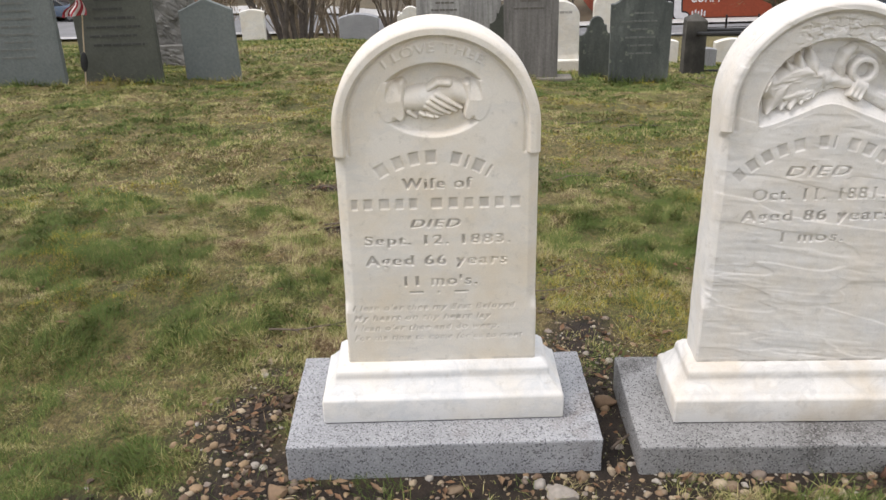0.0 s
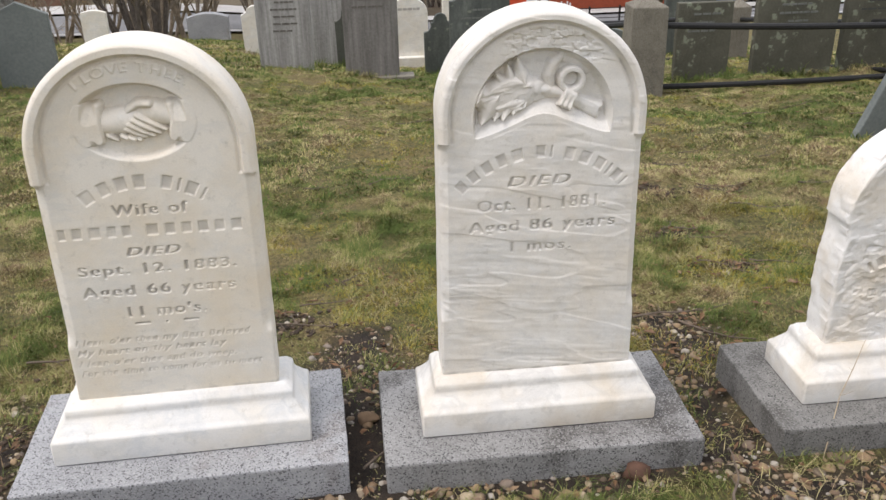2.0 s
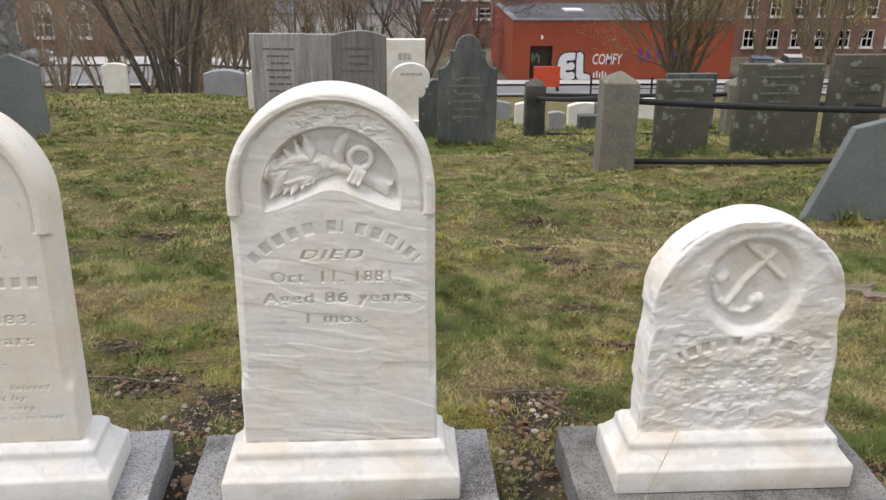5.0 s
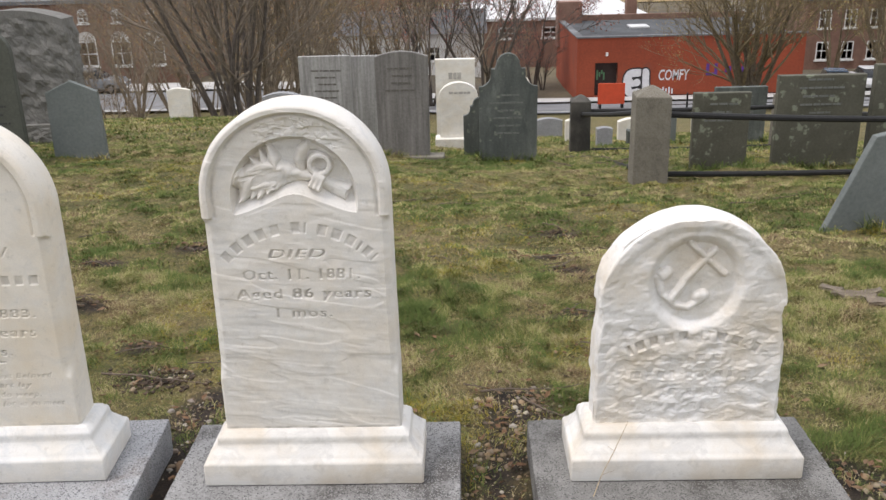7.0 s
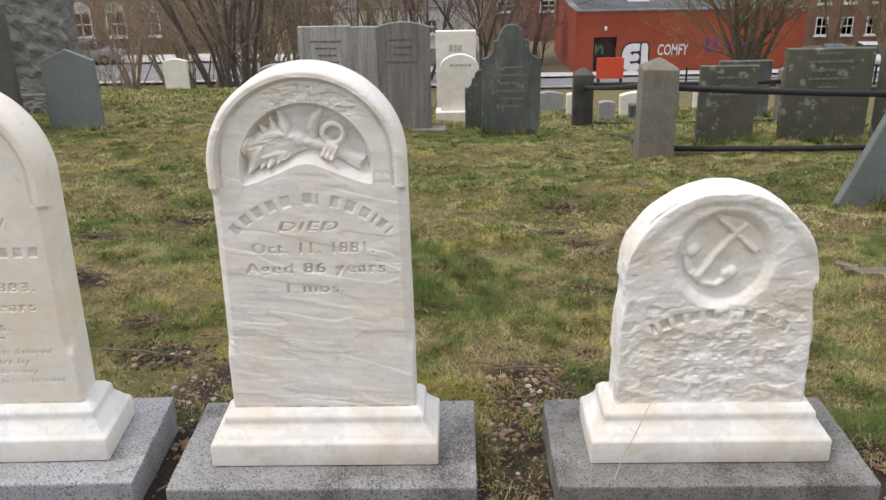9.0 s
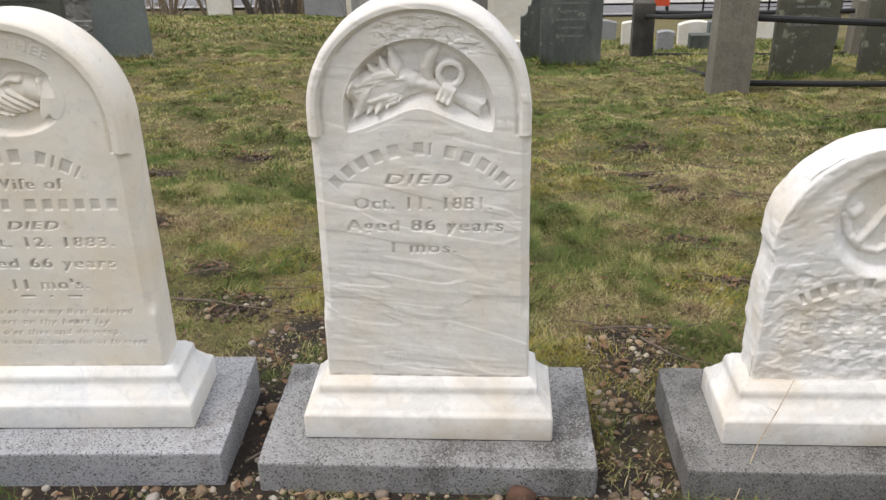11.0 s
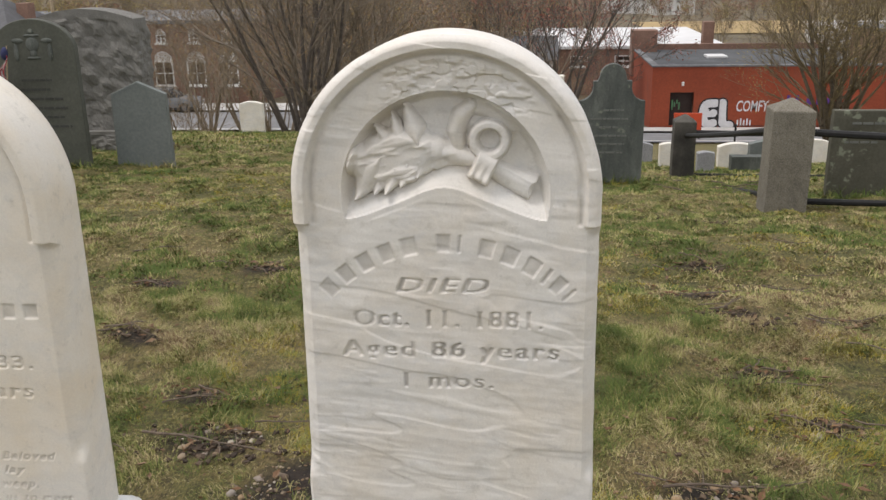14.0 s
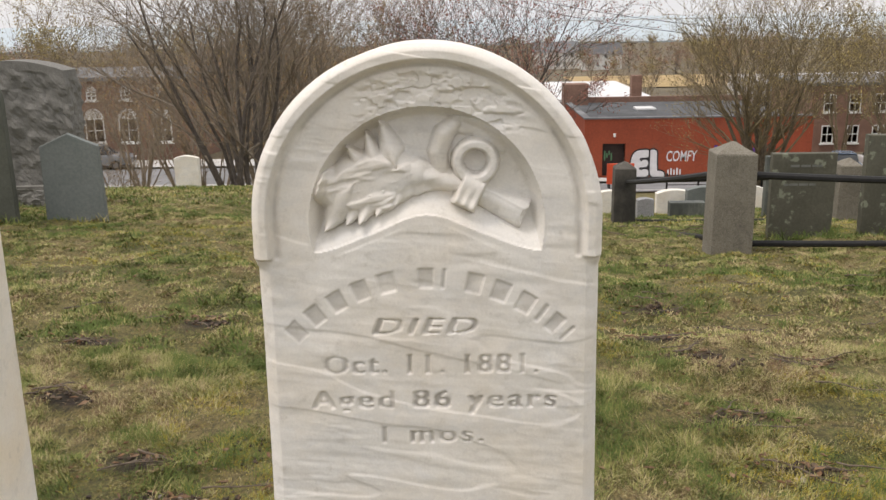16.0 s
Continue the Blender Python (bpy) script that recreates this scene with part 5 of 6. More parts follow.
def strokes(lines, r, y):
    """Flat rounded strokes of sprayed paint."""
    bm = bmesh.new()
    for pts in lines:
        p = [Vector((a, 0, c)) for a, c in pts]
        q = [p[0]]
        for i in range(len(p) - 1):
            m0, m1 = p[max(i - 1, 0)], p[min(i + 2, len(p) - 1)]
            for t in np.linspace(0.2, 1, 5):
                q.append(0.5 * (2 * p[i] + (p[i + 1] - m0) * t + (2 * m0 - 5 * p[i] + 4 * p[i + 1] - m1) * t * t + (3 * p[i] - m0 - 3 * p[i + 1] + m1) * t ** 3))
        left, right = [], []
        for i, a in enumerate(q):
            d = (q[min(i + 1, len(q) - 1)] - q[max(i - 1, 0)]).normalized()
            nrm = Vector((-d.z, 0, d.x))
            left.append(a + nrm * r)
            right.append(a - nrm * r)
        for i in range(len(q) - 1):
            bm.faces.new([bm.verts.new((v.x, y - 0.0003 * (i % 2), v.z)) for v in (left[i], left[i + 1], right[i + 1], right[i])])
        for e in (q[0], q[-1]):
            bm.faces.new([bm.verts.new((e.x + r * math.cos(w), y - 0.0006, e.z + r * math.sin(w))) for w in np.linspace(0, 2 * math.pi, 15)[:-1]])
    return bm


def red_building():
    zb = gz(12, 60) + 0.15
    H, W, D = 3.95, 15.1, 13.0
    g = empty("garage_building", Matrix.Translation((8.95, 60.0, zb)), "single-storey red painted garage with spray-painted letters", "building")
    dx0, dx1, dz = 1.22, 2.75, 2.30
    part("wall", box(box(box(one_box(0, dx0, 0, 0.35, -0.6, H), dx1, W, 0, 0.35, -0.6, H), dx0, dx1, 0, 0.35, dz, H), dx0, dx1, 0, 0.35, -0.6, 0.1), RED_PAINT, g, "red painted front wall")
    part("wall", one_box(0, 0.35, 0.35, D, -0.6, H), RED_PAINT, g)
    part("wall", one_box(W - 0.35, W, 0.35, D, -0.6, H - 0.2), RED_PAINT, g)
    part("wall", one_box(0.35, W - 0.35, D - 0.35, D, -0.6, H + 0.3), BRICK_RED, g, "brick back wall")
    part("roof", one_box(0.35, W - 0.35, 0.35, D - 0.35, H - 0.35, H - 0.12), ROOF_TAR, g, "patched dark tarred flat roof")
    part("coping", one_box(-0.06, W + 0.06, -0.06, 0.40, H, H + 0.10), ROOF_GREY, g)
    part("coping", one_box(-0.06, 0.40, 0.40, D, H, H + 0.10), ROOF_GREY, g)
    part("door", one_box(dx0, dx1, 0.5, 0.6, -0.1, dz), DARK_DOOR, g, "dark recessed door with green spray paint")
    part("chimney", one_box(-0.2, 1.7, D - 2.2, D - 0.6, 2.0, H + 1.5, bevel=0.03), BRICK_RED, g, "squat brick chimney")
    part("skylight", one_box(4.6, 6.0, 6, 7.6, H - 0.12, H + 0.05, bevel=0.05), ROOF_WHITE, g, "white roof hatch")
    part("lamp", one_box(1.9, 2.05, -0.15, 0, 2.75, 3.0, bevel=0.03), WHITE_PAINT, g, "small white wall lamp")
    bubble = ([(4.15, 1.60), (3.55, 1.50), (3.40, 0.85), (3.60, 0.28), (4.1, 0.30)], [(3.5, 0.92), (4.05, 0.95)], [(4.60, 1.62), (4.62, 0.9), (4.72, 0.28), (5.15, 0.15)])
    part("spray_outline", strokes(bubble, 0.36, -0.012), GRAFFITI_BLACK, g, "black spray-painted outline")
    part("spray_letters", strokes(bubble, 0.26, -0.024), GRAFFITI_WHITE, g, "white bubble letters")
    part("spray_line", strokes(([(4.2, 1.28), (3.9, 1.22), (3.82, 1.14)], [(4.2, 0.62), (3.95, 0.60), (3.85, 0.55)], [(4.36, 1.75), (4.36, 1.0), (4.38, 0.2)]), 0.05, -0.036), GRAFFITI_BLACK, g, "black spray-painted line")["kind"] = "stuff"
    writing("COMFY", GRAFFITI_WHITE, g, "spray_tag", 5.5, 0, 1.05, 2.05, 0.72, 0.012, 0.12)
    bm = bmesh.new()
    for a in ((8.65, 8.85, 1.3, 2.1), (8.85, 9.2, 1.3, 1.5), (9.2, 9.4, 1.3, 2.1), (9.9, 10.3, 1.5, 1.9), (10.5, 10.8, 1.5, 2.0), (11.0, 11.4, 1.5, 1.9)):
        box(bm, a[0], a[1], -0.03, -0.008, a[2], a[3])
    tagged(part("spray_scribble", bm, GRAFFITI_PURPLE, g, "purple spray-painted scribble"), kind="stuff")
    bm = bmesh.new()
    for k in range(4):
        box(bm, 1.40 + 0.15 * k, 1.50 + 0.15 * k, 0.47, 0.495, 1.1 + 0.2 * (k % 3), 1.75 - 0.15 * (k % 2))
    tagged(part("spray_scribble", bm, GRAFFITI_GREEN, g, "green spray-painted scribble"), kind="stuff")
    bm = bmesh.new()
    for k in range(5):
        box(bm, 5.6 + 0.2 * k, 5.70 + 0.2 * k, -0.03, -0.008, 0.15, 0.50 + 0.1 * (k % 2))
    tagged(part("spray_scribble", bm, GRAFFITI_WHITE, g, "small white spray-painted scribble"), kind="stuff")


def house(name, x, y, w, d, h, roof_h, wall, roof, label, rows=((), ()), chimney=None, yaw=0.0, gable_front=False, arched=False, floor=None, hip=0.0):
    """A building with walls, a flat or pitched roof and its windows: rows of (x, z, width, height)."""
    z = (gz(x, y) if floor is None else floor)
    g = empty(name, pose(x, y, z, 0, 0, yaw), label, "building")
    part("wall", one_box(-w / 2, w / 2, 0, d, -2, h), wall, g)
    bm = bmesh.new()
    o = 0.35
    if roof_h > 0:
        a, b = (-w / 2 - o, w / 2 + o), (-o, d + o)
        if gable_front:
            pts = [((a[0], h), (0, h + roof_h), (a[1], h))]
            p = [bm.verts.new((px, yy, pz)) for yy in b for px, pz in pts[0]]
        else:
            p = [bm.verts.new((xx - k * math.copysign(hip, xx), py, pz)) for xx in a for py, pz, k in ((b[0], h, 0), (d / 2, h + roof_h, 1), (b[1], h, 0))]
        for f in ((0, 1, 2), (3, 5, 4), (0, 3, 4, 1), (1, 4, 5, 2), (0, 2, 5, 3)):
            bm.faces.new([p[k] for k in f])
    else:
        box(bm, -w / 2 - 0.2, w / 2 + 0.2, -0.2, d + 0.2, h, h + 0.25)
    part("roof", bm, roof, g)
    for wx, wz, ww, wh in rows:
        window_part(g, wx, wz, ww, wh, 0.0, arched)
    if chimney:
        part("chimney", one_box(chimney[0] - 0.4, chimney[0] + 0.4, d / 2 - 0.4, d / 2 + 0.4, h - 0.5, h + chimney[1], bevel=0.03), BRICK_RED, g, "brick chimney")
    return g


red_building()
house("school_building", -33.0, 62, 30, 14, 5.5, 0, BRICK_RED, ROOF_GREY, "long red brick building with tall white windows", [(-13.0 + 2.36 * i, 1.25, 1.35, 1.7) for i in range(12)] + [(-13.0 + 2.36 * i, 4.2, 0.7, 0.6) for i in range(12)], arched=True)
house("brick_house", 39, 76, 18, 10, 5.6, 0, BRICK_RED, ROOF_GREY, "red brick row building with white windows", [(-7.5 + 2.1 * i, z, 1.0, 1.5) for i in range(8) for z in (0.8, 3.4)])
house("warehouse", 5.5, 84, 26, 22, 4.2, 0, BRICK_RED, ROOF_WHITE, "low warehouse with a bright white flat roof", [(-8 + 4 * i, 2.6, 1.6, 1.0) for i in range(4)])
house("shed", -3, 74, 12, 8, 3.2, 1.6, WHITE_PAINT, ROOF_DARK, "white shed with a dark pitched roof", [(-3, 1, 1, 1.2), (2, 1, 1, 1.2)])
house("cottage", -36.5, 52, 13, 9, 4.7, 2.4, BRICK_RED, ROOF_DARK, "house with a slate-grey pitched roof and chimney", [(-3, 2.5, 1.1, 1.5), (2, 2.5, 1.1, 1.5)], chimney=(5.3, 2.1), hip=3.0)
house("white_house", 47, 300, 13, 10, 5.0, 3.5, WHITE_PAINT, ROOF_DARK, "white clapboard house with a dark roof", [(-4 + 2.6 * i, z, 1.1, 1.6) for i in range(4) for z in (1, 3.8)], chimney=(2, 4.2))
house("white_house", 33, 310, 15, 10, 5.5, 3.5, WHITE_PAINT, ROOF_GREY, "white clapboard house with a grey roof", [(-5 + 2.6 * i, z, 1.1, 1.6) for i in range(5) for z in (1, 3.8)], chimney=(-3, 4.2))
house("white_house", -30, 130, 16, 10, 6.5, 3.0, WHITE_PAINT, ROOF_GREY, "pale clapboard house among bare trees", [(-5 + 2.6 * i, z, 1.1, 1.6) for i in range(5) for z in (1, 3.8)])
house("long_store", 62, 110, 50, 14, 5.0, 0, ROOF_WHITE, ROOF_WHITE, "long low building with a white roof", [(-20 + 5 * i, 2, 1.5, 1.5) for i in range(8)])
top("smokestack", one_box(-0.45, 0.45, -0.45, 0.45, -1, 6.7, bevel=0.05), BRICK_RED, pose(15.9, 79, gz(15.9, 79)), "square red brick chimney stack", "chimney")
part_sign = empty("barrier_board", pose(9.9, 51.5, gz(9.9, 51.5) + 0.05), "orange road barrier board on the street", "barrier")
part("board", one_box(-0.78, 0.78, -0.05, 0.05, 0.25, 1.45, bevel=0.02), ORANGE, part_sign)
part("leg", one_box(-0.7, -0.6, -0.25, 0.25, 0, 0.25), BLACK_IRON, part_sign)
part("leg", one_box(0.6, 0.7, -0.25, 0.25, 0, 0.25), BLACK_IRON, part_sign)

def parked_car(x, y, yaw, paint, label):
    """A parked saloon: body, glazed cabin, lamps and four wheels."""
    g = empty("car", pose(x, y, gz(x, y) + 0.06, 0, 0, yaw), label, "car", "parked cars")
    side = [(-2.15, 0.35), (-2.2, 0.62), (-2.05, 0.86), (-1.25, 0.95), (1.05, 0.96), (1.95, 0.84), (2.2, 0.66), (2.2, 0.35)]
    roof = [(-1.55, 0.94), (-1.0, 1.38), (-0.55, 1.46), (0.35, 1.45), (1.1, 0.95)]
    for name, prof, half, mat in (("body", side, 0.88, paint), ("cabin", roof, 0.72, GLASS_DARK)):
        bm = bmesh.new()
        f = bm.faces.new([bm.verts.new((px, -half, pz)) for px, pz in prof])
        for v in bmesh.ops.extrude_face_region(bm, geom=[f])["geom"]:
            if isinstance(v, bmesh.types.BMVert):
                v.co.y += 2 * half
        bmesh.ops.bevel(bm, geom=list(bm.edges), offset=0.06, segments=2, affect="EDGES", profile=0.6)
        part(name, bm, mat, g, smooth=True)
    part("roof_panel", one_box(-0.95, 0.4, -0.66, 0.66, 1.42, 1.50, bevel=0.03), paint, g)
    for wx in (-1.35, 1.35):
        for wy in (-0.82, 0.82):
            bm = bmesh.new()
            bmesh.ops.create_cone(bm, cap_ends=True, segments=18, radius1=0.32, radius2=0.32, depth=0.2, matrix=pose(wx, wy, 0.32, 90))
            wheel = part("wheel", bm, BLACK_IRON, g, "", True)
            bm = bmesh.new()
            bmesh.ops.create_cone(bm, cap_ends=True, segments=14, radius1=0.19, radius2=0.17, depth=0.23, matrix=pose(wx, wy, 0.32, 90))
            part("rim", bm, ROOF_GREY, wheel, "", True)
    for wy in (-0.6, 0.6):
        part("headlight", one_box(2.16, 2.22, wy - 0.15, wy + 0.15, 0.60, 0.72, bevel=0.02), WHITE_PAINT, g)


CAR_GREY = plain_mat("grey_car_paint", (0.26, 0.28, 0.30), 0.25, 0.3, 0.05, 2, 0.02)
CAR_WHITE = plain_mat("white_car_paint", (0.70, 0.70, 0.70), 0.25, 0, 0.05, 2, 0.02)
CAR_BLUE = plain_mat("blue_car_paint", (0.12, 0.16, 0.22), 0.25, 0.2, 0.05, 2, 0.02)
parked_car(-22.5, 56.5, 4, CAR_GREY, "grey parked car beside the brick building")
parked_car(-26.2, 56.0, 2, CAR_BLUE, "dark blue parked car beside the brick building")
parked_car(26.8, 61.5, 80, CAR_BLUE, "dark blue parked car beside the red garage")
parked_car(29.6, 62.5, 84, CAR_WHITE, "white parked car beside the red garage")


def utility_pole(x, y, h):
    g = empty("utility_pole", Matrix.Translation((x, y, gz(x, y))), "pale wooden utility pole with a crossarm", "utility pole")
    v, f = [], []
    tube(v, f, [Vector((0, 0, -0.5)), Vector((0.02, 0, h * 0.5)), Vector((0, 0, h))], [0.15, 0.13, 0.10], 10)
    part("pole", mesh_of("pole", v, f), WOOD_POLE, g, smooth=True)
    part("crossarm", one_box(-1.1, 1.1, -0.06, 0.06, h - 0.9, h - 0.75, bevel=0.01), WOOD_POLE, g)
    for k in (-0.9, -0.3, 0.3, 0.9):
        part("insulator", one_box(k - 0.05, k + 0.05, -0.05, 0.05, h - 0.75, h - 0.58, bevel=0.02), ROOF_GREY, g)


def cable(a, b, sag, label):
    v, f = [], []
    a, b = Vector(a), Vector(b)
    pts = [a.lerp(b, t) - a - Vector((0, 0, sag * 4 * t * (1 - t))) for t in np.linspace(0, 1, 17)]
    tube(v, f, pts, [0.022] * 17, 5)
    top("cable", mesh_of("cable", v, f), BLACK_IRON, Matrix.Translation(a), label, "cable", "overhead cables")


for dz in (0.0, 0.75):
    cable((33.2, 69.0, gz(33.2, 69.0) + 8.7 + dz * 0.9), (3.0, 78.0, gz(3.0, 78.0) + 13.0 + dz), 0.9, "thin black overhead cable above the rooftops")
def street_fence(x0, x1, y):
    """Thin black iron fence along the near kerb."""
    g = empty("street_fence", Matrix.Translation((x0, y, gz(x0, y))), "thin black iron fence along the street", "fence")
    step = (x1 - x0) / 8
    for k in range(9):
        z = gz(x0 + k * step, y) - gz(x0, y)
        part("post", one_box(k * step - 0.04, k * step + 0.04, -0.04, 0.04, z - 0.2, z + 1.05), BLACK_IRON, g)
        if k < 8:
            z1 = gz(x0 + (k + 1) * step, y) - gz(x0, y)
            for h in (0.45, 0.95):
                v, f = [], []
                tube(v, f, [Vector((k * step, 0, z + h)), Vector(((k + 0.5) * step, 0, (z + z1) / 2 + h)), Vector(((k + 1) * step, 0, z1 + h))], [0.022] * 3, 6)
                part("rail", mesh_of("rail", v, f), BLACK_IRON, g)


street_fence(11.2, 24.0, 45.5)
utility_pole(33.2, 69.0, 9.5)
utility_pole(-30.5, 58.5, 8.5)

# field, sea and far shore
drape("field", 28, 75, 195, 250, 0.25, FIELD, "straw-coloured field between the houses", "field")
SEA = plain_mat("grey_blue_sea", (0.34, 0.42, 0.46), 0.35, 0, 0.08, 0.02, 0.1, 0.3)
top("sea", one_box(-4500, 4500, 640, 4800, -24, -18.2), SEA, Matrix(), "calm pale grey-blue sea in the distance", "sea", kind="structure")
top("far_shore", one_box(250, 1500, 2500, 2560, -18.5, -16.6), SAND, Matrix(), "thin sandy spit across the bay", "shore", kind="structure")


# ---- trees ----
def grow(rnd, verts, faces, tips, start, way, length, radius, level, spread, sides):
    """One limb with its side limbs and twigs; the stem itself goes into a mesh of its own."""
    steps = 5 if level < 2 else 3
    pts, p, d = [start], start.copy(), way.normalized()
    for _ in range(steps):
        d = (d + Vector((rnd.gauss(0, 0.10), rnd.gauss(0, 0.10), rnd.gauss(0.04, 0.06)))).normalized()
        p = p + d * (length / steps)
        pts.append(p.copy())
    k = 0 if level == 0 else 1
    tube(verts[k], faces[k], pts, [radius * (1 - 0.66 * i / steps) for i in range(steps + 1)], sides[min(level, len(sides) - 1)])
    if level >= spread["levels"]:
        tips.append((pts[-1], d))
        return
    for j in range(spread["kids"][level]):
        t = rnd.uniform(0.25, 1.0) if j else 1.0
        i = min(int(t * steps), steps - 1)
        q = pts[i].lerp(pts[i + 1], t * steps - i)
        side = Vector((rnd.gauss(0, 1), rnd.gauss(0, 1), rnd.gauss(0.12, 0.5))).normalized()
        grow(rnd, verts, faces, tips, q, d * 0.95 + side * spread["fan"], length * rnd.uniform(0.42, 0.70), max(radius * (1 - 0.66 * t) * 0.60, spread["thin"]), level + 1, spread, sides)


def leaf_mesh(rnd, tips, per, size, drift):
    v, f = [], []
    for p, d in tips:
        for _ in range(per):
            c = p - d * rnd.uniform(0, drift) + Vector((rnd.gauss(0, drift * 0.3), rnd.gauss(0, drift * 0.3), rnd.gauss(0, drift * 0.3)))
            a = Vector((rnd.gauss(0, 1), rnd.gauss(0, 1), rnd.gauss(0, 1))).normalized() * size * rnd.uniform(0.5, 1.3)
            b = a.cross(Vector((rnd.gauss(0, 1), rnd.gauss(0, 1), 1))).normalized() * size * 0.45
            o = len(v)
            v += [c - a * 0.6, c + b, c + a * 0.8, c - b]
            f.append((o, o + 1, o + 2, o + 3))
    return mesh_of("foliage", v, f)


def tree(x, y, height, stems, lean, seed, bark, bud, label, kids=(6, 5, 4, 3), radius=0.10, fan=0.62, per=2, size=0.03, thin=0.004, twig=None):
    rnd = random.Random(seed)
    g = empty("tree", Matrix.Translation((x, y, gz(x, y) - 0.15)), label, "tree")
    spread = {"levels": len(kids), "kids": kids, "fan": fan, "thin": thin}
    verts, faces, tips = ([], []), ([], []), []
    for k in range(stems):
        a = 2 * math.pi * (k + rnd.uniform(-0.3, 0.3)) / stems
        off = Vector((math.cos(a), math.sin(a), 0)) * (0.022 * stems if stems > 1 else 0)
        tilt = lean * (rnd.uniform(0.25, 1.15) if stems > 1 else 0.1)
        grow(rnd, verts, faces, tips, off, Vector((math.cos(a) * tilt, math.sin(a) * tilt, 1)), height * rnd.uniform(0.46, 0.60), radius * rnd.uniform(0.6, 1.1), 0, spread, (7, 5, 4, 3, 3))
    part("trunk", mesh_of("trunk", verts[0], faces[0]), bark, g, smooth=True)
    part("crown", mesh_of("crown", verts[1], faces[1]), twig or bark, g)
    if bud:
        part("foliage", leaf_mesh(rnd, tips, per, size, height * 0.05), bud, g)
    return g


tree(-4.3, 21.5, 9.6, 13, 0.28, 3, BARK_DARK, BUD_BROWN, "bare grey-brown multi-stemmed tree behind the crest", kids=(8, 5, 4, 2), radius=0.075, fan=0.85, per=1, size=0.016, twig=BARK_TWIG)
tree(-10.4, 29.0, 6.2, 12, 0.7, 5, BARK, BUD_BROWN, "bare brown thicket of shoots below the crest", kids=(6, 5, 4, 2), radius=0.035, fan=0.8, per=2, size=0.03)
tree(-3.4, 23.8, 9.0, 6, 0.42, 41, BARK, None, "bare grey multi-stemmed tree behind the crest", kids=(6, 5, 4, 2), radius=0.075, fan=0.6)
tree(0.2, 25.5, 8.0, 4, 0.5, 6, BARK, None, "bare brown shrubby tree below the crest", kids=(5, 4, 4), radius=0.045)
tree(16.1, 46.0, 12.0, 9, 0.62, 7, BARK_TRUNK, BUD_OLIVE, "budding olive multi-stemmed tree by the street", kids=(7, 6, 4, 2), radius=0.20, fan=0.75, per=3, size=0.055, thin=0.009, twig=BARK_OLIVE)
tree(28.5, 57.0, 12.0, 6, 0.42, 11, BARK_OLIVE, BUD_OLIVE, "budding olive tree beside the red garage", kids=(6, 5, 4, 2), radius=0.15, per=2, size=0.05, thin=0.010)
tree(2.3, 46.0, 13.0, 4, 0.42, 13, BARK_DARK, BUD_RED, "slender tree with reddish buds", kids=(8, 6, 4, 2), radius=0.13, fan=0.7, per=6, size=0.075, thin=0.010)
tree(-0.6, 52.0, 12.0, 3, 0.3, 17, BARK_DARK, BUD_RED, "slender tree with reddish buds", kids=(7, 5, 4, 2), radius=0.13, per=3, size=0.05, thin=0.010)
wild = tree(-8.6, 43.0, 10.5, 6, 0.45, 23, BARK, BUD_BROWN, "bare brown tree on the lower slope", kids=(5, 4, 4), radius=0.12, per=6, size=0.08, thin=0.014)
gold = tree(-30.0, 68.0, 12.0, 5, 0.42, 29, BARK_OLIVE, BUD_OLIVE, "olive budding tree in the town", kids=(5, 4, 4), radius=0.14, per=10, size=0.12, thin=0.018)
rosy = tree(-2.5, 62.0, 11.0, 4, 0.35, 37, BARK_DARK, BUD_RED, "bare tree with a reddish haze of buds", kids=(5, 4, 4), radius=0.13, per=9, size=0.10, thin=0.016)
rnd = random.Random(77)
for x, y, s in ((-9.3, 36, 0.72), (-12.5, 42, 0.8), (-15.5, 45, 0.85), (-6.5, 33, 0.8), (-9, 46, 0.95), (-4.5, 50, 0.95), (6.5, 66, 1.0), (-11, 56, 0.9), (-6.0, 41, 0.8), (-2.5, 44, 0.85), (28.5, 66, 1.0), (5.6, 63, 0.42), (7.2, 66, 0.5), (3.4, 60, 0.45), (1.2, 63, 0.5), (32, 60, 0.95), (36, 70, 1.0)):
    copy_thing(gold if x > 20 else (rosy if x > 4 else wild), Matrix.Translation((x, y, gz(x, y) - 0.2)) @ pose(0, 0, 0, 0, 0, rnd.uniform(0, 360)) @ Matrix.Scale(s, 4))
for k in range(150):
    near = k % 3 == 0
    y = rnd.uniform(78, 110) if near else 95 + 420 * rnd.random() ** 1.4
    x = rnd.uniform(-0.60, 0.02) * y if near else rnd.uniform(-0.60, 0.66) * y
    if k % 3 == 1:
        x = rnd.uniform(0.02, 0.30) * y
    s = rnd.uniform(0.75, 1.1) * (0.80 if near else 0.9 + y / 700)
    if -0.02 < x / y < 0.28 and not near:
        s = rnd.uniform(0.45, 0.72) * (0.6 if y < 130 else 1)
    copy_thing((wild, gold, rosy, wild, gold)[k % 5], Matrix.Translation((x, y, gz(x, y) - 0.2)) @ pose(0, 0, 0, 0, 0, rnd.uniform(0, 360)) @ Matrix.Scale(s, 4))

for k in range(46):
    y = rnd.uniform(230, 520)
    x = rnd.uniform(0.06, 0.36) * y
    copy_thing((wild, wild, rosy, gold)[k % 4], Matrix.Translation((x, y, gz(x, y) - 0.2)) @ pose(0, 0, 0, 0, 0, rnd.uniform(0, 360)) @ Matrix.Scale(rnd.uniform(0.6, 0.95), 4))

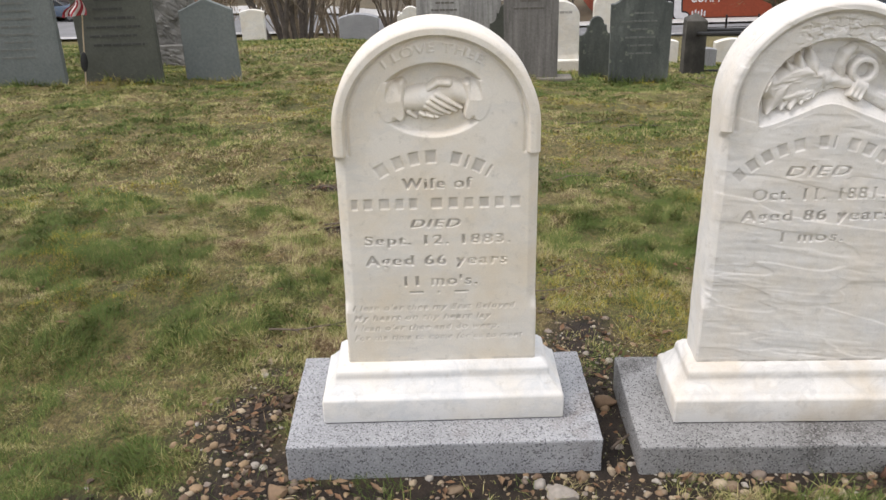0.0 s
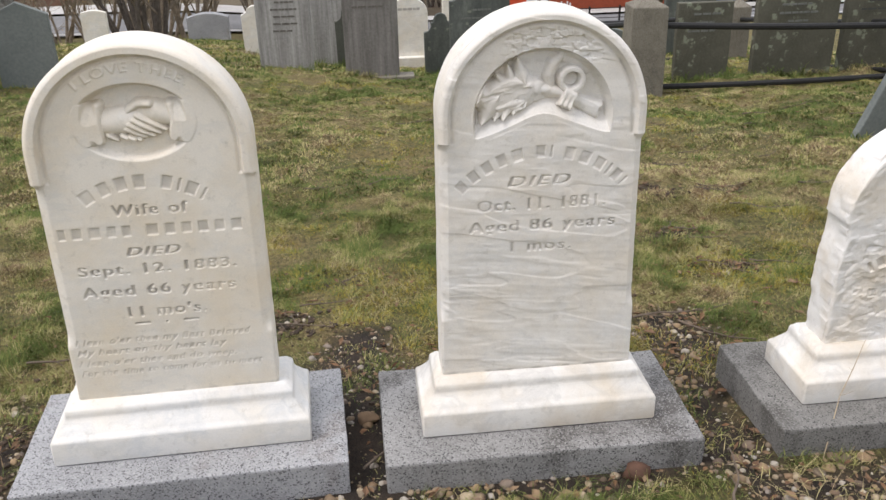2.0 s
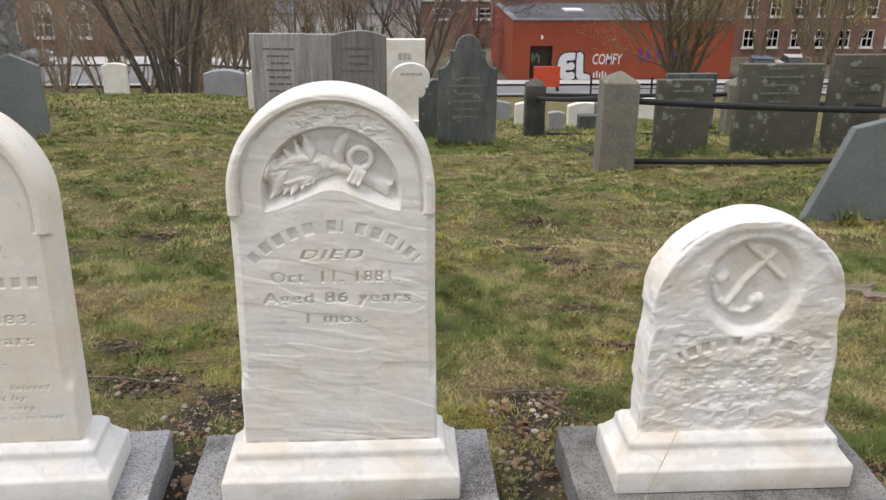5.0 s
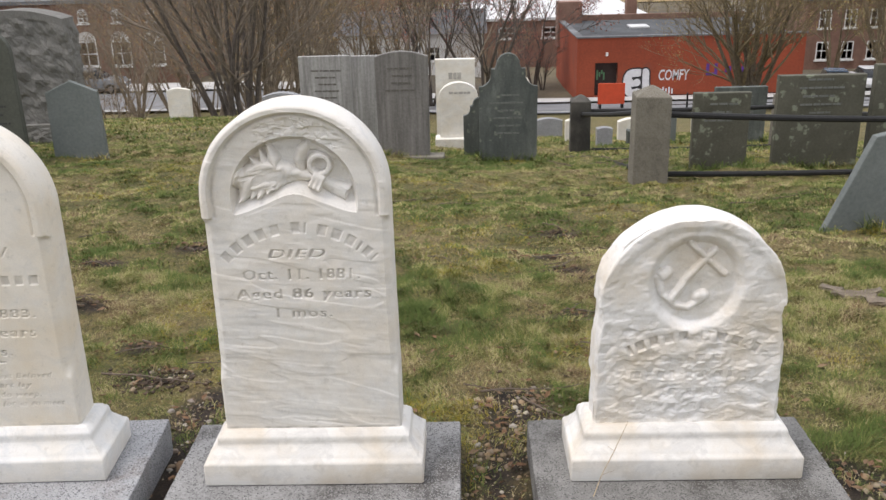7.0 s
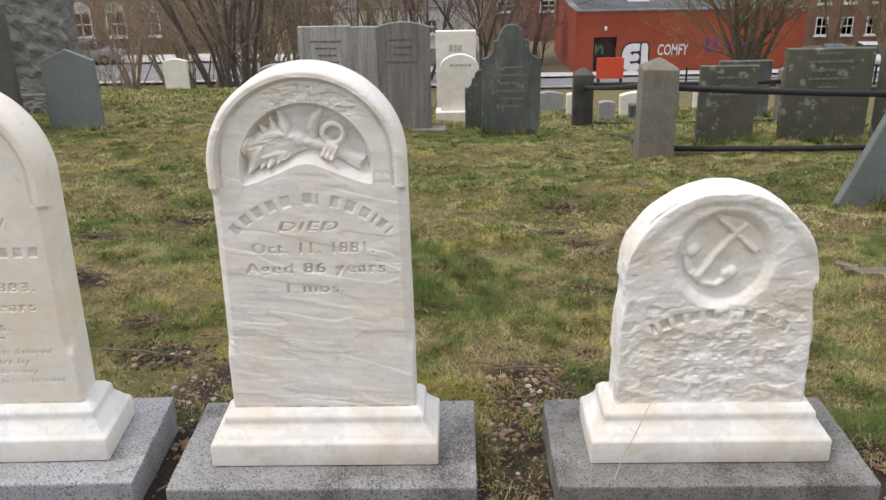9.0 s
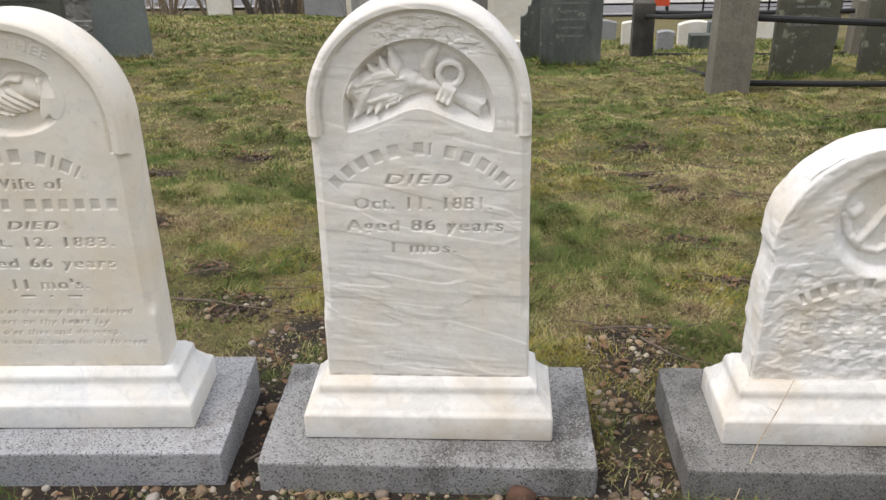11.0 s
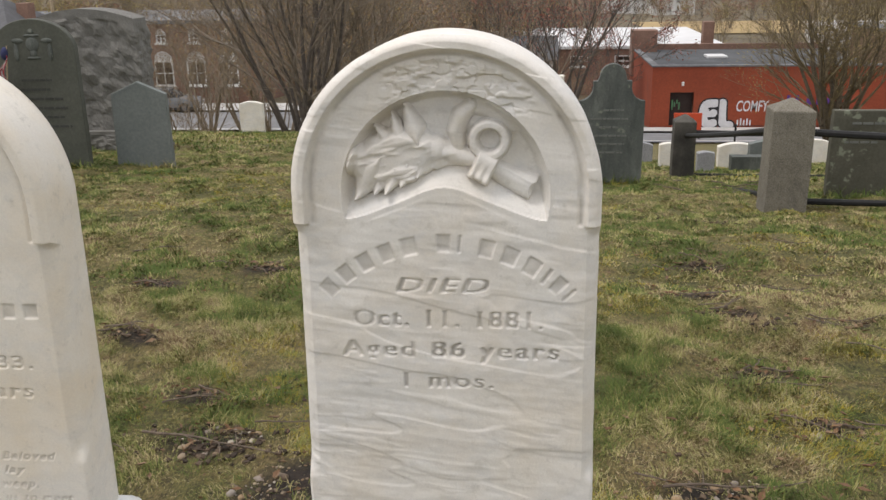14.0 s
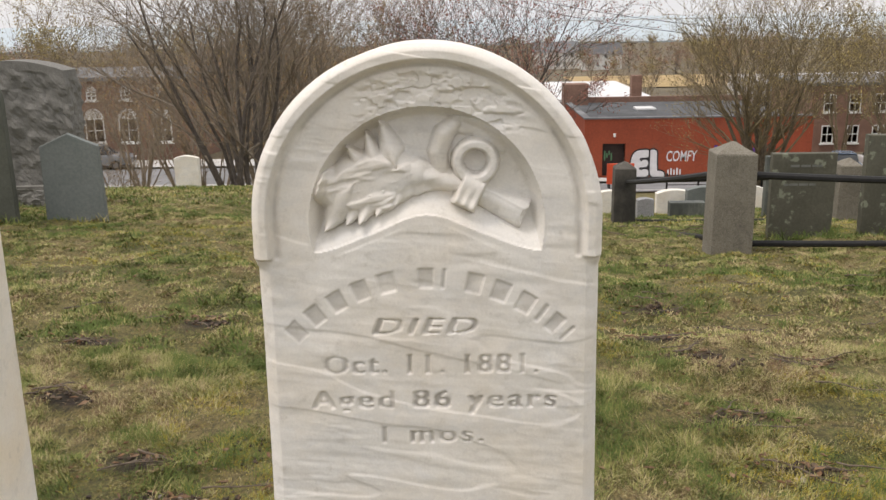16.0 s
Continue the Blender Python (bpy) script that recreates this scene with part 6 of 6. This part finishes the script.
def far_woods():
    """Bare woods between the town and the bay: many ragged clumps of twigs."""
    rng = np.random.default_rng(61)
    V, F, n = [], [], 0
    for _ in range(1500):
        y = 190 + 420 * rng.random() ** 0.8
        x = rng.uniform(-0.62, 0.72) * y
        if 24 < x < 78 and 185 < y < 255 or fbm(np.array(x * 0.02), np.array(y * 0.02), 2, 5) < 0.42:
            continue
        z, h = gz(x, y), rng.uniform(3.5, 8.5)
        m = 22
        c = np.stack([x + rng.normal(0, h * 0.20, m), y + rng.normal(0, h * 0.20, m), z + h * (0.15 + 0.85 * rng.random(m) ** 0.8)], 1)
        a, b = rng.normal(0, 0.42, (m, 3)), rng.normal(0, 0.42, (m, 3))
        V.append(np.stack([c - a, c + b, c + a * 0.9 + b * 0.3], 1).reshape(-1, 3))
        F += (n + np.arange(3 * m).reshape(-1, 3)).tolist()
        n += 3 * m
    top("far_woods", mesh_of("far_woods", np.concatenate(V).tolist(), F), FAR_TWIGS, Matrix(), "hazy grey-brown bare woods before the bay", "woods", kind="stuff")


FAR_TWIGS = random_mat("far_twigs", [(0.0, (0.20, 0.165, 0.135)), (0.5, (0.26, 0.215, 0.165)), (0.8, (0.31, 0.255, 0.15)), (1.0, (0.17, 0.15, 0.135))])
far_woods()

# ---- pebbles, twigs and litter ----
BARK_BITS = ((2.98, 3.56, 0.09, 0.028, -35), (3.05, 3.42, 0.07, 0.022, -20), (2.92, 3.66, 0.05, 0.02, -50), (3.08, 3.60, 0.05, 0.018, 10))
DEAD_STONE = plain_mat("rusty_stone", (0.095, 0.048, 0.030), 0.85, 0, 0.35, 30)

def pebble_mesh(rnd, size, sub=1):
    bm = bmesh.new()
    bmesh.ops.create_icosphere(bm, subdivisions=sub, radius=size)
    sx, sy, sz = rnd.uniform(0.8, 1.35), rnd.uniform(0.65, 1.0), rnd.uniform(0.45, 0.75)
    o = Vector((rnd.uniform(0, 99), rnd.uniform(0, 99), 0))
    for v in bm.verts:
        n = noise.noise_vector(v.co / size * 0.9 + o) * 0.42 * size
        v.co = Vector((v.co.x * sx, v.co.y * sy, v.co.z * sz)) + n
    return bm


def build_pebbles():
    """Loose rounded pebbles scattered over the bare soil."""
    rng = random.Random(12)
    shapes = []
    for _ in range(14):
        bm = pebble_mesh(rng, 1.0, 1 if _ < 7 else 2)
        shapes.append((np.array([v.co for v in bm.verts]), [[v.index for v in f.verts] for f in bm.faces]))
        bm.free()
    r2 = np.random.default_rng(8)
    V, F, count = [], [], 0
    n = 60000
    x, y = r2.uniform(-1.1, 2.9, n), r2.uniform(1.3, 3.0, n)
    s = soil_amount(x, y)
    keep = r2.random(n) < s * 0.34 * (0.28 + fbm(x * 4, y * 4, 2, 55)) * np.where(y < 1.8, np.where(x < 0.25, 0.55, 1.1), 0.8)
    for cx, hw in ((-0.095, 0.395), (0.798, 0.400), (1.81, 0.408)):
        keep &= ~((abs(x - cx) < hw) & (y > 1.79) & (y < 2.22))
    x, y = x[keep], y[keep]
    z = surface_z(x, y)
    for a, b, c in zip(x, y, z):
        size = min(0.016, 0.0029 * math.exp(abs(rng.gauss(0, 0.78)))) * (1.15 if b < 1.85 else 0.9)
        co, fs = shapes[rng.randrange(7) + (7 if size > 0.007 else 0)]
        w = rng.uniform(0, 6.283)
        cw, sw = math.cos(w), math.sin(w)
        p = co * size
        V.append(np.stack([a + p[:, 0] * cw - p[:, 1] * sw, b + p[:, 0] * sw + p[:, 1] * cw, c + p[:, 2] + size * 0.05], 1))
        F += [[i + count for i in f] for f in fs]
        count += len(co)
    me = mesh_of("pebbles", np.concatenate(V).tolist(), F)
    me.shade_smooth()
    top("pebbles", me, PEBBLE, Matrix(), "loose brown and buff pebbles on bare soil", "gravel", kind="stuff")


build_pebbles()
for px, py, ps, tone in ((-0.50, 1.72, 0.026, "rounded tan stone on the soil"), (0.20, 1.70, 0.030, "pale angular stone on the soil"), (0.36, 2.12, 0.026, "grey stone between the graves"), (0.42, 2.20, 0.020, "grey stone between the graves"),
                         (-0.44, 2.40, 0.022, "pale stone behind the grave"), (0.13, 1.66, 0.016, "buff stone on the soil"), (2.05, 1.55, 0.026, "buff stone on the soil"), (1.72, 1.58, 0.022, "buff stone on the soil"), (-0.06, 1.73, 0.018, "buff stone on the soil")):
    me = bpy.data.meshes.new("stone")
    bm = pebble_mesh(random.Random(int(px * 100 + 500)), ps, 2)
    top("stone", bm, PEBBLE, pose(px, py, gz(px, py) + ps * 0.3), tone, "stone", "larger stones round the graves", smooth=True)


def twig(x, y, length, yaw, seed, thick=0.004):
    rnd = random.Random(seed)
    v, f = [], []
    pts = [Vector((length * (t - 0.5), 0.05 * length * math.sin(t * 5 + seed) + rnd.gauss(0, 0.012) * length, 0)) for t in np.linspace(0, 1, 8)]
    c, s = math.cos(radians(yaw)), math.sin(radians(yaw))
    pts = [Vector((x + p.x * c - p.y * s, y + p.x * s + p.y * c, 0)) for p in pts]
    pts = [Vector((p.x, p.y, float(surface_z(p.x, p.y)) + 0.018 + rnd.uniform(0, 0.006))) for p in pts]
    tube(v, f, pts, [thick * (1 - 0.6 * i / 7) for i in range(8)], 6)
    for k in (2, 4, 5):
        d = Vector((rnd.gauss(0, 1), rnd.gauss(0, 1), 0.15)).normalized() * length * 0.16
        tube(v, f, [pts[k], pts[k] + d * 0.5, pts[k] + d], [thick * 0.5, thick * 0.35, thick * 0.2], 5)
    o = pts[0].copy()
    me = mesh_of("twig", [p - o for p in v], f)
    top("twig", me, TWIG, Matrix.Translation(o), "thin dry twig lying on the turf", "twig", "dry twigs on the turf", smooth=True)


for k, (tx, ty, tl, tw) in enumerate(((0.05, 2.75, 0.42, -8), (1.45, 2.62, 0.36, 12), (1.50, 2.45, 0.26, -40), (0.42, 2.0, 0.30, 60), (2.2, 3.6, 0.30, -25), (2.6, 3.9, 0.28, 20), (3.9, 5.4, 0.5, -15), (3.4, 5.9, 0.6, 10),
                                     (0.9, 6.3, 0.5, 30), (1.2, 6.0, 0.35, -10), (3.2, 9.0, 0.5, 15), (2.2, 9.5, 0.6, -8), (-1.0, 4.9, 0.25, 15), (2.1, 4.5, 0.24, 5), (1.25, 1.72, 0.22, 75), (-0.55, 2.6, 0.3, 20))):
    twig(tx, ty, tl, tw, k)


def dry_stem():
    """A thin dead weed stem leaning on the base of the anchor grave."""
    v, f = [], []
    pts = [Vector(p) for p in ((1.503, 1.76, -0.01), (1.535, 1.80, 0.055), (1.575, 1.85, 0.13), (1.610, 1.872, 0.19), (1.648, 1.90, 0.262))]
    o = pts[0].copy()
    pts = [p - o for p in pts]
    tube(v, f, pts, [0.0016, 0.0015, 0.0013, 0.0012, 0.0008], 5)
    for k, d in ((2, Vector((0.03, -0.01, 0.02))), (3, Vector((-0.02, -0.012, 0.02)))):
        tube(v, f, [pts[k], pts[k] + d], [0.0008, 0.0005], 4)
    top("dry_stem", mesh_of("dry_stem", v, f), WOOD_POLE, Matrix.Translation(o), "thin dead weed stem leaning on a marble base", "weed", smooth=True)


dry_stem()
rnd = random.Random(91)
for k in range(9):
    twig(2.75 + rnd.gauss(0, 0.22), 8.5 + rnd.gauss(0, 0.45), rnd.uniform(0.25, 0.6), rnd.uniform(0, 180), 40 + k, 0.006)
for k in range(12):
    twig(rnd.uniform(-1.5, 3.2), rnd.uniform(2.6, 5.5), rnd.uniform(0.10, 0.26), rnd.uniform(-40, 40), 60 + k, 0.0028)


TURF_HOLES = ((1.7, 3.97), (2.19, 3.96), (1.78, 4.91), (-0.33, 4.6), (1.72, 3.38), (-0.07, 3.1), (1.72, 4.33), (1.79, 3.01), (-0.77, 4.29), (-0.6, 3.59))
for k, (hx, hy) in enumerate(TURF_HOLES):
    for j in range(3):
        twig(hx + rnd.gauss(0, 0.08), hy + rnd.gauss(0, 0.05), rnd.uniform(0.10, 0.24), rnd.uniform(-50, 50), 90 + 3 * k + j, 0.003)


def litter():
    """Dead curled leaves caught in the turf."""
    rnd = random.Random(31)
    v, f = [], []
    for _ in range(4200):
        if rnd.random() < 0.72:
            x, y = rnd.uniform(-0.8, 2.6), rnd.uniform(1.5, 3.2)
            if rnd.random() > 0.15 + float(soil_amount(np.array(x), np.array(y))):
                continue
        else:
            x, y = rnd.uniform(-4, 6), rnd.uniform(2.4, 10)
        if rnd.random() < 0.12:
            cx, cy = rnd.choice(TURF_HOLES)
            x, y = cx + rnd.gauss(0, 0.10), cy + rnd.gauss(0, 0.06)
        if any(abs(x - c) < 0.43 and 1.76 < y < 2.26 for c in (-0.095, 0.798, 1.81)):
            continue
        z = float(surface_z(x, y)) + 0.012 + rnd.uniform(0, 0.012)
        k = rnd.uniform(0.35, 1.0)
        a, w, l = rnd.uniform(0, 6.28), k * rnd.uniform(0.004, 0.012), k * rnd.uniform(0.012, 0.026)
        d, e = Vector((math.cos(a), math.sin(a), rnd.uniform(-0.3, 0.3))), Vector((-math.sin(a), math.cos(a), rnd.uniform(-0.2, 0.5)))
        o = len(v)
        c = Vector((x, y, z))
        v += [c - d * l, c - d * l * 0.2 + e * w, c + d * l, c - d * l * 0.2 - e * w + Vector((0, 0, 0.004)), c + Vector((0, 0, -0.004))]
        f += [(o, o + 1, o + 4), (o + 1, o + 2, o + 4), (o + 2, o + 3, o + 4), (o + 3, o, o + 4)]
    top("dead_leaves", mesh_of("dead_leaves", v, f), DEAD_LEAF, Matrix(), "scattered dead brown leaves in the turf", "leaves", kind="stuff")


litter()


def build_clods():
    """Crumbs of dark turned soil where the turf is broken."""
    rng = random.Random(41)
    shape = pebble_mesh(rng, 1.0)
    co, fs = np.array([v.co for v in shape.verts]), [[v.index for v in f.verts] for f in shape.faces]
    shape.free()
    V, F, n = [], [], 0
    for cx, cy, rx, ry, many in ((0.05, 2.78, 0.18, 0.13, 160), (0.12, 3.15, 0.22, 0.10, 90), (1.42, 2.5, 0.22, 0.22, 90), (1.75, 3.9, 0.2, 0.1, 60), (2.0, 4.6, 0.2, 0.08, 40), (4.8, 4.4, 0.35, 0.3, 160), (0.35, 2.4, 0.14, 0.25, 60),
                              (-0.6, 2.05, 0.08, 0.3, 120), (2.6, 8.2, 0.5, 0.25, 120), (2.2, 6.4, 0.3, 0.1, 50), (-0.95, 1.6, 0.15, 0.1, 110),
                              (1.70, 3.97, 0.12, 0.07, 45), (2.19, 3.96, 0.12, 0.07, 45), (1.78, 4.91, 0.12, 0.07, 45), (-0.33, 4.60, 0.12, 0.07, 45), (1.72, 3.38, 0.12, 0.07, 45), (-0.07, 3.10, 0.12, 0.07, 45), (1.72, 4.33, 0.12, 0.07, 45), (1.79, 3.01, 0.12, 0.07, 45), (-0.77, 4.29, 0.12, 0.07, 45), (-0.60, 3.59, 0.12, 0.07, 45)):
        for _ in range(many):
            x, y = cx + rng.gauss(0, rx * 0.55), cy + rng.gauss(0, ry * 0.55)
            if any(abs(x - k) < 0.42 and 1.77 < y < 2.24 for k in (-0.095, 0.798, 1.81)):
                continue
            size = rng.uniform(0.004, 0.015)
            w = rng.uniform(0, 6.283)
            p = co * size
            V.append(np.stack([x + p[:, 0] * math.cos(w) - p[:, 1] * math.sin(w), y + p[:, 0] * math.sin(w) + p[:, 1] * math.cos(w), float(surface_z(x, y)) + p[:, 2] + size * 0.3], 1))
            F += [[i + n for i in f] for f in fs]
            n += len(co)
    top("soil_clods", mesh_of("soil_clods", np.concatenate(V).tolist(), F), CLOD, Matrix(), "crumbled dark soil where the turf is broken", "soil", kind="stuff")


build_clods()
for k, (bx, by, bw, bd, rot) in enumerate(BARK_BITS):
    bm = one_box(-bw, bw, -bd, bd, -0.006, 0.010)
    bmesh.ops.subdivide_edges(bm, edges=list(bm.edges), cuts=5, use_grid_fill=True)
    for v in bm.verts:
        q = noise.noise_vector(v.co * 22 + Vector((k * 7, 0, 0)))
        v.co += Vector((q.x * 0.012, q.y * 0.012, q.z * 0.008 + 0.9 * v.co.y * v.co.y))
    top("bark_piece", bm, BARK, pose(bx, by, float(surface_z(bx, by)) + 0.022, 4, -5, rot), "weathered grey bark chip on the turf", "bark", "bark chips on the turf")
bm = pebble_mesh(random.Random(5), 0.030, 2)
top("stone", bm, DEAD_STONE, pose(1.02, 1.765, 0.012, 70, 0, 10), "rusty brown stone leaning on the footing", "stone", smooth=True)


def small_flag(x, y):
    """A furled striped flag on a stick beside the slate, with a dark grave marker on it."""
    g = empty("grave_flag", pose(x, y, gz(x, y), 0, 8, 0), "small furled striped flag on a stick beside a slate headstone", "flag")
    v, f = [], []
    tube(v, f, [Vector((0, 0, -0.1)), Vector((0, 0, 0.4)), Vector((0.004, 0, 1.0))], [0.006, 0.006, 0.005], 8)
    part("stick", mesh_of("stick", v, f), WOOD_POLE, g, smooth=True)
    bm = bmesh.new()
    bmesh.ops.create_uvsphere(bm, u_segments=16, v_segments=10, radius=1, matrix=Matrix.Translation((0.0, -0.012, 0.22)) @ Matrix.Diagonal((0.032, 0.010, 0.085, 1)))
    part("grave_marker", bm, BLACK_IRON, g, "dark oval marker", True)

    def fold(u, w):
        """A point of the hanging cloth: u down the folds, w across them."""
        return Vector((-0.19 * u * (0.30 + w) + 0.10 * u + 0.02 * math.sin(9 * u + 4 * w), -0.03 - 0.03 * math.sin(11 * w + 3 * u) * u, 0.98 - 0.36 * u - 0.12 * w * (1 - u) - 0.04 * w))
    for k in range(9):
        bm = bmesh.new()
        a, b = k / 9, (k + 1) / 9
        rows = [[bm.verts.new(fold(t, q)) for q in (a, (a + b) / 2, b)] for t in np.linspace(0.0, 1.0, 12)]
        for r0, r1 in zip(rows, rows[1:]):
            for i in range(2):
                bm.faces.new((r0[i], r0[i + 1], r1[i + 1], r1[i]))
        for vtx in bmesh.ops.extrude_face_region(bm, geom=bm.faces[:])["geom"]:
            if isinstance(vtx, bmesh.types.BMVert):
                vtx.co.y += 0.0015
        part("stripe", bm, FLAG_WHITE if k % 2 else FLAG_RED, g, "", True)
    bm = bmesh.new()
    bmesh.ops.create_uvsphere(bm, u_segments=12, v_segments=8, radius=1, matrix=Matrix.Translation((-0.004, -0.02, 0.94)) @ Matrix.Diagonal((0.030, 0.024, 0.05, 1)))
    part("canton", bm, FLAG_BLUE, g, "dark blue folded corner", True)


small_flag(-3.31, 7.40)
build_grass()
